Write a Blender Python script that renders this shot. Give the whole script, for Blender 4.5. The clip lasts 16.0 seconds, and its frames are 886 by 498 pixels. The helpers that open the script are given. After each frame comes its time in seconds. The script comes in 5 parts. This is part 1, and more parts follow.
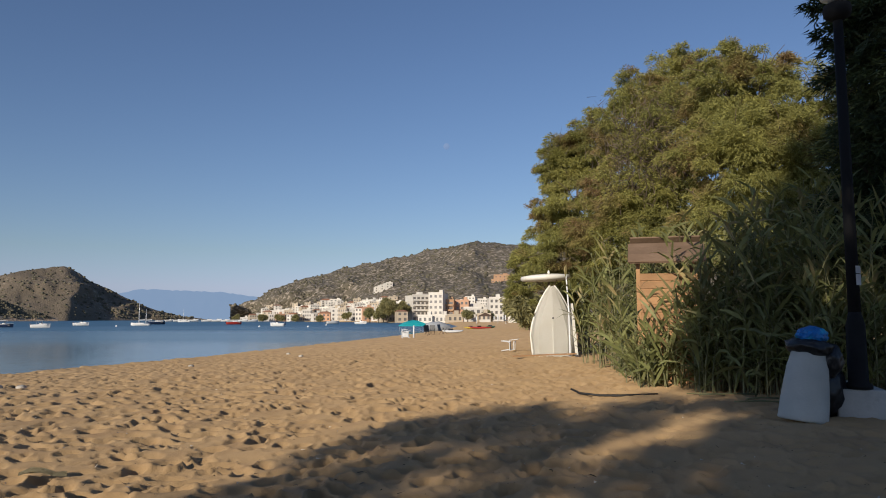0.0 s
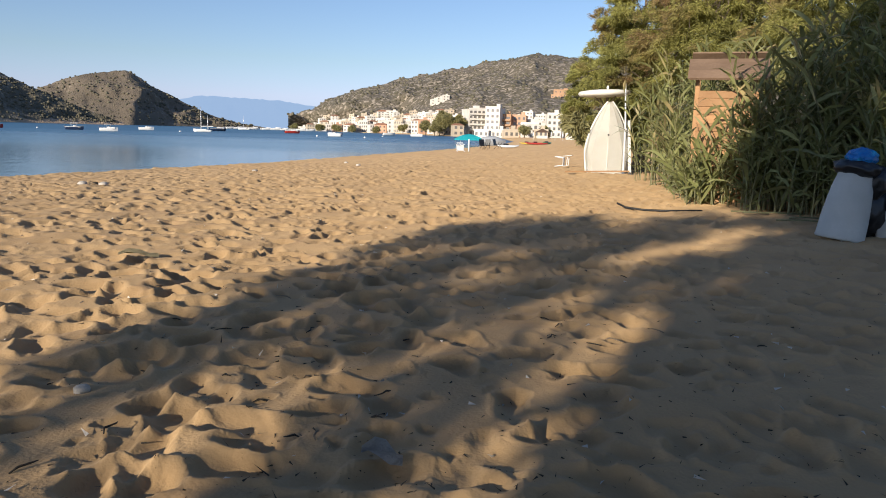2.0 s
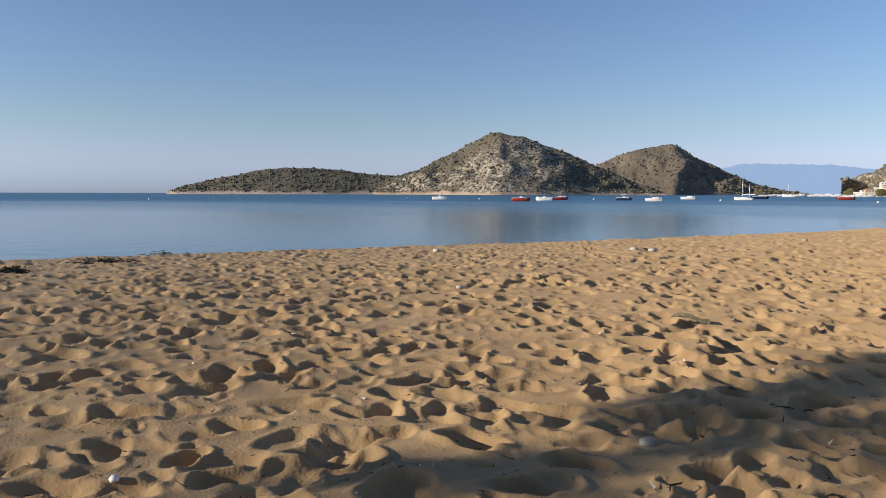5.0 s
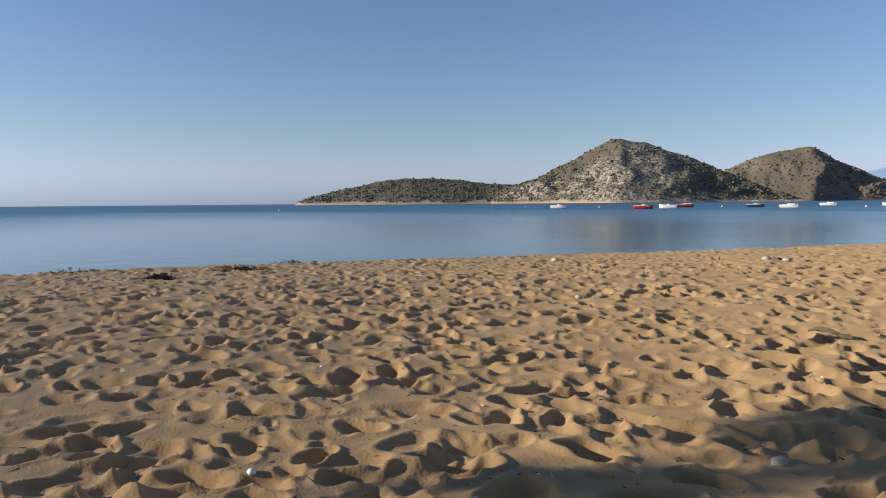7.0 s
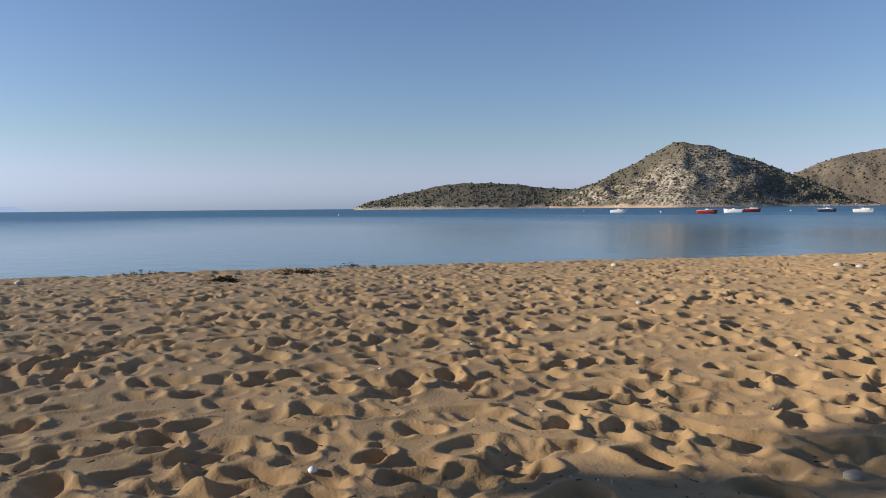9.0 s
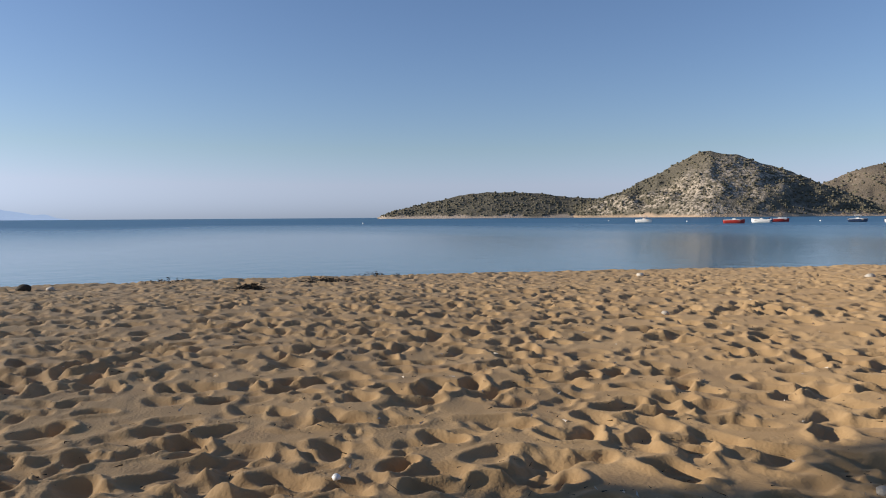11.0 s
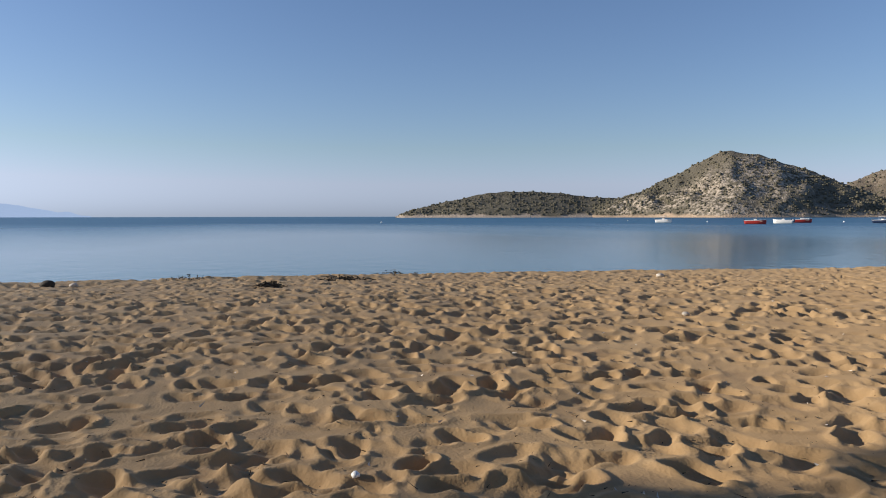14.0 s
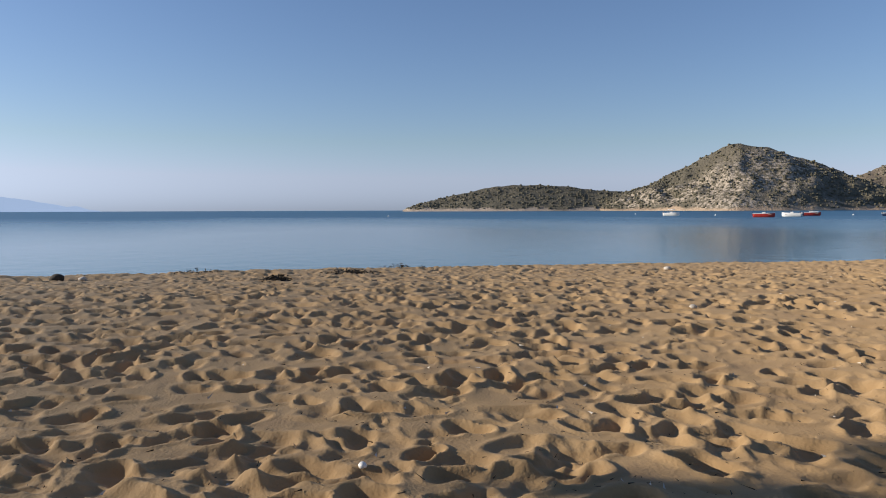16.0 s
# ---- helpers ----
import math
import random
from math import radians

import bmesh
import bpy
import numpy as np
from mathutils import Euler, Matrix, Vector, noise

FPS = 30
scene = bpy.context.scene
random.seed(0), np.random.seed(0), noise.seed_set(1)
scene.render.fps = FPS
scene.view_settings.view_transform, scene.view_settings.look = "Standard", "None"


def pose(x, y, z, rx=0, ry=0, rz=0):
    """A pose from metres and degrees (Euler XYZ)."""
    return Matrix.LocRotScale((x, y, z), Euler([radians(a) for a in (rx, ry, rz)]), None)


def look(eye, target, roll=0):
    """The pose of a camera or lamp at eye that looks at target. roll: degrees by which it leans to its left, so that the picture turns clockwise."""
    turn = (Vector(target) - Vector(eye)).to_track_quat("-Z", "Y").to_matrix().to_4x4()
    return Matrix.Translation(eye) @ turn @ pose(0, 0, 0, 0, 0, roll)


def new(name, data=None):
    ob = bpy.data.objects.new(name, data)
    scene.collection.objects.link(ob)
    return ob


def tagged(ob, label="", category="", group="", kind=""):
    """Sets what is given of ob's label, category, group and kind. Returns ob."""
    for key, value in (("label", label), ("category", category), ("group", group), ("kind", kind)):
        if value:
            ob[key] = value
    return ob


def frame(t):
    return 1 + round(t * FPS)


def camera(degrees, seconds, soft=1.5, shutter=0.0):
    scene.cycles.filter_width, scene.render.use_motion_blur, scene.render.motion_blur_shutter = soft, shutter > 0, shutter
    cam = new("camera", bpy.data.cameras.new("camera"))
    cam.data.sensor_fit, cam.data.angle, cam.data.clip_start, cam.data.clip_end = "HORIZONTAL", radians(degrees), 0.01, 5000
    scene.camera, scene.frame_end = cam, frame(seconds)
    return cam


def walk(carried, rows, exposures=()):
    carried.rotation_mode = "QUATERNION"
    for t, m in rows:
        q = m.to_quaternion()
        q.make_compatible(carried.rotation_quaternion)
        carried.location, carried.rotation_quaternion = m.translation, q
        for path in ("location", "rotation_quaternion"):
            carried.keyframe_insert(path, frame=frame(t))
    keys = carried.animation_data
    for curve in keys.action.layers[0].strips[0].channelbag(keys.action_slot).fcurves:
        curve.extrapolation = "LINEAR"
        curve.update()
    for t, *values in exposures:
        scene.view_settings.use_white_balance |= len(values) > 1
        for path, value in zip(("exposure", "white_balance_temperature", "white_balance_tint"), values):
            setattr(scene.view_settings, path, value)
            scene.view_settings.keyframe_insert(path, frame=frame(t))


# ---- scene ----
from mathutils.bvhtree import BVHTree

# ---------- camera and its walk ----------
cam = camera(63.67, 16.0, soft=1.0)
EYE = 1.2
ROWS = [
    (0, -0.060, 0.380, 0.047, -0.25, 5.60, -0.09),
    (0.2, -0.001, -0.034, 0.053, 0.12, 3.88, -0.16),
    (0.5, 0.011, -0.030, 0.025, 0.73, 0.17, 0.39),
    (1, 0.008, -0.018, 0.012, 2.65, -5.02, 0.56),
    (1.5, -0.003, -0.005, -0.003, 3.05, -8.79, 2.37),
    (2, 0.001, 0.001, 0.000, 3.97, -9.27, 1.59),
    (2.5, 0.001, -0.004, 0.005, 5.09, -7.44, 0.48),
    (3, -0.017, -0.011, -0.010, 8.29, -7.66, 0.05),
    (3.5, -0.053, 0.003, -0.017, 16.28, -7.85, -0.03),
    (4, -0.084, -0.029, 0.002, 25.12, -6.61, -0.09),
    (4.5, -0.135, -0.058, 0.005, 35.91, -5.18, 0.19),
    (5, -0.145, -0.072, -0.008, 45.37, -4.46, 0.15),
    (5.2, -0.143, -0.076, -0.008, 47.40, -4.42, 0.10),
    (7.3, -0.105, -0.110, -0.003, 55.45, -3.63, -0.52),
    (7.5, -0.103, -0.111, -0.003, 55.90, -3.60, -0.53),
    (8, -0.104, -0.113, -0.004, 57.00, -3.45, -0.51),
    (8.5, -0.103, -0.117, -0.005, 58.40, -3.39, -0.44),
    (9, -0.103, -0.118, -0.009, 59.46, -3.29, -0.52),
    (11.5, -0.102, -0.125, -0.013, 61.50, -2.48, -0.30),
    (12, -0.104, -0.126, -0.016, 61.64, -2.49, -0.25),
    (12.5, -0.105, -0.127, -0.017, 62.02, -2.63, -0.27),
    (13, -0.108, -0.128, -0.015, 62.30, -2.48, -0.12),
    (13.5, -0.109, -0.133, -0.012, 62.55, -2.37, -0.06),
    (14, -0.109, -0.132, -0.013, 62.79, -2.62, -0.09),
    (14.5, -0.108, -0.130, -0.018, 63.00, -2.76, -0.16),
    (15, -0.103, -0.130, -0.018, 63.18, -2.87, -0.18),
    (15.5, -0.101, -0.132, -0.019, 63.17, -2.97, -0.15),
    (16, -0.104, -0.131, -0.023, 63.36, -3.12, -0.20),
]
STOPS = [(0, -0.03, 5950, 10), (0.5, 0.10, 5950, 10), (1.0, 0.30, 5950, 10), (1.5, 0.52, 5950, 10), (2.0, 0.57, 5950, 10), (3.0, 0.53, 5950, 10), (4.0, 0.5, 5950, 10), (5.0, 0.45, 5950, 10), (16, 0.42, 5950, 10)]
walk(cam, [(t, pose(x, y, EYE + z, 90 + pitch, 0, yaw) @ pose(0, 0, 0, 0, 0, roll)) for t, x, y, z, yaw, pitch, roll in ROWS], STOPS)

# ---------- sky and sun ----------
SUN_AZ, SUN_EL = 150.0, 17.0          # degrees anticlockwise from +y, and above the horizon
SUN = Vector((-math.sin(radians(SUN_AZ)) * math.cos(radians(SUN_EL)), math.cos(radians(SUN_AZ)) * math.cos(radians(SUN_EL)), math.sin(radians(SUN_EL))))
world = bpy.data.worlds.new("morning_sky")
scene.world = world
world.use_nodes = True
wn = world.node_tree.nodes
sky = wn.new("ShaderNodeTexSky")
sky.sky_type = "NISHITA"
sky.sun_disc = False
sky.sun_elevation = radians(SUN_EL)
sky.sun_rotation = radians(-SUN_AZ)
sky.air_density, sky.dust_density, sky.ozone_density = 1.0, 0.42, 2.2
wn["Background"].inputs["Strength"].default_value = 0.080
hue = wn.new("ShaderNodeMix")
hue.data_type, hue.blend_type = "RGBA", "MULTIPLY"
hue.inputs[0].default_value, hue.inputs[7].default_value = 1.0, (1.035, 0.995, 1.095, 1)
split, joined = wn.new("ShaderNodeSeparateColor"), wn.new("ShaderNodeCombineColor")
world.node_tree.links.new(sky.outputs[0], split.inputs[0])
world.node_tree.links.new(split.outputs[1], joined.inputs[1])
for k, op, share in ((0, "MINIMUM", 0.88), (2, "MAXIMUM", 1.05)):
    grey, limit = wn.new("ShaderNodeMath"), wn.new("ShaderNodeMath")   # morning haze: no yellow band over the sea
    grey.operation, limit.operation = "MULTIPLY", op
    grey.inputs[1].default_value = share
    world.node_tree.links.new(split.outputs[1], grey.inputs[0])
    world.node_tree.links.new(split.outputs[k], limit.inputs[0])
    world.node_tree.links.new(grey.outputs[0], limit.inputs[1])
    world.node_tree.links.new(limit.outputs[0], joined.inputs[k])
world.node_tree.links.new(joined.outputs[0], hue.inputs[6])
world.node_tree.links.new(hue.outputs[2], wn["Background"].inputs["Color"])
sun = new("sun", bpy.data.lights.new("sun", "SUN"))
sun.data.energy, sun.data.angle, sun.data.color = 4.4, radians(0.6), (1.0, 0.85, 0.65)
sun.matrix_world = look(SUN * 100, (0, 0, 0))


# ---------- materials ----------
def material(name, base, rough=0.7, dark=None, scale=4.0, fine=40.0, bump=0.2, metal=0.0, spot=None, spot_scale=1.0, spot_edge=(0.55, 0.65), depth=0.02, vary=0.0, through_light=0.0, washed=None, crags=None):
    """Two scales of noise between base and dark, an optional third colour in patches, fine relief."""
    m = bpy.data.materials.new(name)
    m.use_nodes = True
    n, l = m.node_tree.nodes, m.node_tree.links
    b = n["Principled BSDF"]
    dark = dark or tuple(c * 0.7 for c in base)
    pos = n.new("ShaderNodeTexCoord").outputs["Object"]

    def noise_at(s, detail=4.0):
        t = n.new("ShaderNodeTexNoise")
        t.inputs["Scale"].default_value, t.inputs["Detail"].default_value = s, detail
        l.new(pos, t.inputs["Vector"])
        return t.outputs["Fac"]

    def mix(fac, a, c):
        x = n.new("ShaderNodeMix")
        x.data_type = "RGBA"
        for k, v in ((0, fac), (6, a), (7, c)):
            if isinstance(v, bpy.types.NodeSocket):
                l.new(v, x.inputs[k])
            elif k == 0:
                x.inputs[0].default_value = v
            else:
                x.inputs[k].default_value = (*v[:3], 1)
        return x.outputs[2]

    def ramp(sock, lo, hi):
        r = n.new("ShaderNodeMapRange")
        r.inputs[1].default_value, r.inputs[2].default_value = lo, hi
        l.new(sock, r.inputs[0])
        return r.outputs[0]

    big, small = noise_at(scale), noise_at(fine)
    col = mix(ramp(big, 0.3, 0.7), dark, base)
    col = mix(ramp(small, 0.35, 0.75), mix(0.35, col, dark), col)
    if spot:
        fac = ramp(noise_at(spot_scale, 6.0), *spot_edge)
        if crags:
            where = n.new("ShaderNodeMath")
            where.operation = "MULTIPLY"
            l.new(fac, where.inputs[0])
            l.new(ramp(noise_at(crags, 3.0), 0.46, 0.57), where.inputs[1])
            fac = where.outputs[0]
        col = mix(fac, col, spot)
    if washed:
        z = n.new("ShaderNodeSeparateXYZ")
        l.new(pos, z.inputs[0])
        lift = n.new("ShaderNodeMath")
        lift.operation = "MULTIPLY_ADD"
        lift.inputs[1].default_value = -14.0
        l.new(noise_at(0.03, 3.0), lift.inputs[0])
        l.new(z.outputs[2], lift.inputs[2])
        col = mix(ramp(lift.outputs[0], -2.0, -5.5), col, washed)
    if vary:
        info = n.new("ShaderNodeObjectInfo").outputs["Random"] if vary > 0 else n.new("ShaderNodeNewGeometry").outputs["Random Per Island"]
        hs = n.new("ShaderNodeHueSaturation")
        l.new(col, hs.inputs["Color"])
        mr = n.new("ShaderNodeMapRange")
        mr.inputs[3].default_value, mr.inputs[4].default_value = 1 - abs(vary), 1 + abs(vary)
        l.new(info, mr.inputs[0])
        l.new(mr.outputs[0], hs.inputs["Value"])
        col = hs.outputs[0]
    l.new(col, b.inputs["Base Color"])
    b.inputs["Roughness"].default_value, b.inputs["Metallic"].default_value = rough, metal
    if bump:
        bp = n.new("ShaderNodeBump")
        bp.inputs["Strength"].default_value, bp.inputs["Distance"].default_value = bump, depth
        l.new(small, bp.inputs["Height"])
        l.new(bp.outputs[0], b.inputs["Normal"])
    if through_light:
        tr = n.new("ShaderNodeBsdfTranslucent")
        l.new(col, tr.inputs["Color"])
        mx = n.new("ShaderNodeMixShader")
        mx.inputs[0].default_value = through_light
        l.new(b.outputs[0], mx.inputs[1])
        l.new(tr.outputs[0], mx.inputs[2])
        l.new(mx.outputs[0], n["Material Output"].inputs["Surface"])
    return m


SAND = material("sand", (0.468, 0.314, 0.153), 0.95, (0.38, 0.247, 0.116), 0.8, 55.0, 0.28, spot=(0.34, 0.218, 0.105), spot_scale=1.7, spot_edge=(0.56, 0.72), depth=0.02)
SAND.node_tree.nodes["Principled BSDF"].inputs["Diffuse Roughness"].default_value = 0.6
HILL = material("scrubby_rock", (0.16, 0.135, 0.094), 0.95, (0.108, 0.096, 0.065), 0.008, 0.45, 0.7, spot=(0.43, 0.36, 0.28), spot_scale=0.22, spot_edge=(0.45, 0.58), depth=2.5, washed=(0.42, 0.31, 0.21), crags=0.009)
HILL_SCRUB = material("scrub_covered_ground", (0.132, 0.116, 0.079), 0.95, (0.095, 0.085, 0.057), 0.02, 0.4, 0.6, spot=(0.17, 0.145, 0.10), spot_scale=0.16, spot_edge=(0.55, 0.68), depth=2.5, washed=(0.42, 0.34, 0.26))
HILL_BARE = material("brown_headland", (0.19, 0.148, 0.102), 0.95, (0.13, 0.104, 0.072), 0.010, 0.35, 0.7, spot=(0.28, 0.235, 0.175), spot_scale=0.20, spot_edge=(0.55, 0.66), depth=3.0, crags=0.010)
HILL_TOWN = material("stony_hillside", (0.175, 0.143, 0.10), 0.95, (0.115, 0.098, 0.067), 0.008, 0.4, 0.7, spot=(0.38, 0.32, 0.245), spot_scale=0.25, spot_edge=(0.49, 0.60), depth=2.5, crags=0.009)
SCRUB = material("scrub_covered_ground", (0.135, 0.12, 0.08), 0.95, (0.085, 0.08, 0.052), 0.02, 0.3, 0.6, spot=(0.16, 0.145, 0.10), spot_scale=0.1, spot_edge=(0.55, 0.68), depth=3.0, washed=(0.42, 0.34, 0.26))
HILL_TOWN = material("stony_hillside", (0.17, 0.14, 0.10), 0.95, (0.10, 0.085, 0.055), 0.008, 0.3, 0.7, spot=(0.36, 0.30, 0.23), spot_scale=0.19, spot_edge=(0.51, 0.60), depth=3.0)
SCRUB = material("scrub", (0.14, 0.124, 0.08), 0.9, (0.105, 0.094, 0.06), 0.02, 0.3, 0, vary=-0.3)
# distance haze put in as flat blue emission on near-black ground
FAR, FAR_PALE = (material(name, (0.02, 0.02, 0.02), 1.0, (0.02, 0.02, 0.02), 0.002, 0.01, 0) for name in ("mountain_haze_glow", "cape_haze_glow"))
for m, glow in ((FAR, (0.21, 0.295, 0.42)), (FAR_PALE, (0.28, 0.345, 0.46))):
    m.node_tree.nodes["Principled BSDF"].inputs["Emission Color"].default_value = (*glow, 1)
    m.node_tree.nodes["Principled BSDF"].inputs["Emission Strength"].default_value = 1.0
LEAF = material("tamarisk_leaf", (0.46, 0.43, 0.125), 0.7, (0.26, 0.26, 0.075), 0.35, 3.0, 0, spot=(0.30, 0.20, 0.095), spot_scale=0.6, spot_edge=(0.53, 0.68), vary=-0.4, through_light=0.4)
LEAF_DARK = material("evergreen_leaf", (0.07, 0.09, 0.03), 0.6, (0.04, 0.06, 0.02), 0.5, 3.0, 0, vary=-0.4, through_light=0.25)
BARK = material("grey_bark", (0.16, 0.12, 0.085), 0.9, (0.08, 0.06, 0.045), 3.0, 25.0, 0.6)
REED = material("reed_leaf", (0.33, 0.325, 0.115), 0.55, (0.185, 0.20, 0.07), 0.8, 5.0, 0, spot=(0.42, 0.33, 0.15), spot_scale=1.1, spot_edge=(0.54, 0.64), vary=-0.35, through_light=0.3)
REED_STEM = material("reed_stem", (0.28, 0.25, 0.11), 0.6, (0.16, 0.16, 0.07), 2.0, 12.0, 0, vary=-0.3)

sea_mat = bpy.data.materials.new("sea_water")
sea_mat.use_nodes = True
sn, sl = sea_mat.node_tree.nodes, sea_mat.node_tree.links
sb = sn["Principled BSDF"]
sb.inputs["Roughness"].default_value = 0.22
sb.inputs["IOR"].default_value = 1.33
sp = sn.new("ShaderNodeTexCoord").outputs["Object"]
sm = sn.new("ShaderNodeMapping")
sm.inputs["Rotation"].default_value = (0, 0, radians(62))
sm.inputs["Scale"].default_value = (0.25, 1.0, 1.0)
sl.new(sp, sm.inputs["Vector"])
patch = sn.new("ShaderNodeTexNoise")
patch.inputs["Scale"].default_value, patch.inputs["Detail"].default_value = 0.012, 3.0
sl.new(sm.outputs[0], patch.inputs["Vector"])
sc = sn.new("ShaderNodeMix")
sc.data_type = "RGBA"
sc.inputs[6].default_value, sc.inputs[7].default_value = (0.012, 0.078, 0.165, 1), (0.022, 0.118, 0.20, 1)
sl.new(patch.outputs["Fac"], sc.inputs[0])
sl.new(sc.outputs[2], sb.inputs["Base Color"])
away = sn.new("ShaderNodeVectorMath")
away.operation = "LENGTH"
sl.new(sp, away.inputs[0])
gust = sn.new("ShaderNodeMath")
gust.operation = "MULTIPLY_ADD"
gust.inputs[1].default_value = 240.0
sl.new(patch.outputs["Fac"], gust.inputs[0])
sl.new(away.outputs["Value"], gust.inputs[2])
ruffle = sn.new("ShaderNodeMapRange")
ruffle.inputs[1].default_value, ruffle.inputs[2].default_value, ruffle.inputs[3].default_value, ruffle.inputs[4].default_value = 190, 350, 0.20, 1.0
sl.new(gust.outputs[0], ruffle.inputs[0])
gloss = sn.new("ShaderNodeMapRange")
gloss.inputs[3].default_value, gloss.inputs[4].default_value = 0.06, 0.36
sl.new(ruffle.outputs[0], gloss.inputs[0])
sl.new(gloss.outputs[0], sb.inputs["Roughness"])
prev = None
for s, dist in ((0.9, 0.10), (4.0, 0.025)):
    w = sn.new("ShaderNodeTexNoise")
    w.inputs["Scale"].default_value, w.inputs["Detail"].default_value = s, 3.0
    sl.new(sp, w.inputs["Vector"])
    bpn = sn.new("ShaderNodeBump")
    bpn.inputs["Distance"].default_value = dist
    sl.new(ruffle.outputs[0], bpn.inputs["Strength"])
    sl.new(w.outputs["Fac"], bpn.inputs["Height"])
    if prev:
        sl.new(prev, bpn.inputs["Normal"])
    prev = bpn.outputs[0]
sl.new(prev, sb.inputs["Normal"])


# ---------- mesh helpers ----------
def mesh_of(name, verts, faces, mat, smooth=True):
    """A mesh from an (n, 3) array of vertices and an (m, k) array of faces."""
    verts, faces = np.asarray(verts, np.float32), np.asarray(faces, np.int32)
    me = bpy.data.meshes.new(name)
    me.vertices.add(len(verts))
    me.vertices.foreach_set("co", verts.ravel())
    me.loops.add(faces.size)
    me.loops.foreach_set("vertex_index", faces.ravel())
    me.polygons.add(len(faces))
    k = faces.shape[1]
    me.polygons.foreach_set("loop_start", np.arange(0, faces.size, k, dtype=np.int32))
    me.polygons.foreach_set("loop_total", np.full(len(faces), k, np.int32))
    me.polygons.foreach_set("use_smooth", np.full(len(faces), smooth))
    me.update(calc_edges=True)
    if mat:
        me.materials.append(mat)
    return me


def lattice(seed):
    return np.random.RandomState(seed).rand(256, 256).astype(np.float32)


def vnoise(x, y, seed):
    """Smooth value noise, -1 to 1."""
    g = lattice(seed)
    xi, yi = np.floor(x).astype(int), np.floor(y).astype(int)
    fx, fy = x - xi, y - yi
    fx, fy = fx * fx * (3 - 2 * fx), fy * fy * (3 - 2 * fy)
    a, b = g[xi & 255, yi & 255], g[(xi + 1) & 255, yi & 255]
    c, d = g[xi & 255, (yi + 1) & 255], g[(xi + 1) & 255, (yi + 1) & 255]
    return 2 * ((a * (1 - fx) + b * fx) * (1 - fy) + (c * (1 - fx) + d * fx) * fy) - 1


def fractal(x, y, seed, octaves=4):
    return sum(vnoise(x * 2 ** k, y * 2 ** k, seed + k) / 2 ** k for k in range(octaves))


def grid_faces(rows, cols, wrap=False):
    i = np.arange(rows - 1)[:, None] * cols
    j = np.arange(cols if wrap else cols - 1)[None, :]
    k = (j + 1) % cols
    return np.stack([i + j, i + k, i + cols + k, i + cols + j], -1).reshape(-1, 4)


def part(name, bm, mat, parent=None, label="", smooth=False):
    """Links a bmesh as one mesh object, under a thing or part."""
    me = bpy.data.meshes.new(name)
    bm.normal_update()
    for f in bm.faces:
        f.smooth = smooth
    bm.to_mesh(me)
    bm.free()
    me.materials.append(mat)
    ob = new(name, me)
    ob.parent = parent
    return tagged(ob, label)


def thing(name, label, category, m=None, group="", kind=""):
    ob = tagged(new(name), label, category, group, kind)
    if m is not None:
        ob.matrix_world = m
    return ob


def box(w, d, h, x=0, y=0, z=0, bevel=0.0, bm=None, m=None):
    """A box standing on z, its middle at x, y."""
    bm = bm or bmesh.new()
    r = bmesh.ops.create_cube(bm, size=1, matrix=(m or Matrix()) @ Matrix.Translation((x, y, z + h / 2)) @ Matrix.Diagonal((w, d, h, 1)))
    if bevel:
        vs = set(r["verts"])
        bmesh.ops.bevel(bm, geom=[e for e in bm.edges if e.verts[0] in vs], offset=bevel, segments=2, affect="EDGES", profile=0.6)
    return bm


def tube(points, radii, sides=8, bm=None, caps=True):
    """A tapered tube along points."""
    bm = bm or bmesh.new()
    pts = [Vector(p) for p in points]
    rings = []
    for i, p in enumerate(pts):
        way = (pts[min(i + 1, len(pts) - 1)] - pts[max(i - 1, 0)]).normalized()
        side = way.orthogonal().normalized() if abs(way.z) > 0.95 else way.cross(Vector((0, 0, 1))).normalized()
        up = way.cross(side)
        r = radii[i] if hasattr(radii, "__len__") else radii
        rings.append([bm.verts.new(p + r * (math.cos(a) * side + math.sin(a) * up)) for a in (2 * math.pi * k / sides for k in range(sides))])
    for a, b in zip(rings, rings[1:]):
        for k in range(sides):
            bm.faces.new((a[k], a[(k + 1) % sides], b[(k + 1) % sides], b[k]))
    if caps:
        bm.faces.new(rings[0][::-1])
        bm.faces.new(rings[-1])
    bmesh.ops.recalc_face_normals(bm, faces=bm.faces[:])
    return bm


def lathe(profile, sides=24, bm=None, m=None):
    """Turns (radius, z) pairs round z."""
    bm = bm or bmesh.new()
    m = m or Matrix()
    rings = [[bm.verts.new(m @ Vector((r * math.cos(a), r * math.sin(a), z))) for a in (2 * math.pi * k / sides for k in range(sides))] for r, z in profile]
    for a, b in zip(rings, rings[1:]):
        for k in range(sides):
            bm.faces.new((a[k], a[(k + 1) % sides], b[(k + 1) % sides], b[k]))
    bm.faces.new(rings[0][::-1])
    bm.faces.new(rings[-1])
    return bm


def polar(az, r, z=0.0):
    return Vector((-math.sin(radians(az)) * r, math.cos(radians(az)) * r, z))


# ---------- ground: one sheet of sand and land ----------
SEA = -0.8
SHORE = np.array([(-40, -200), (-24, -40), (-20.2, -10), (-19.1, -1.9), (-18, 4.3), (-15.9, 11.5), (-13.1, 19.3), (-9.8, 31.2), (-5.8, 55), (-1.5, 85), (2.5, 120), (8, 200), (6, 330), (-30, 430), (-120, 620), (-260, 880), (-300, 1000), (-200, 1500), (300, 5200)], float)


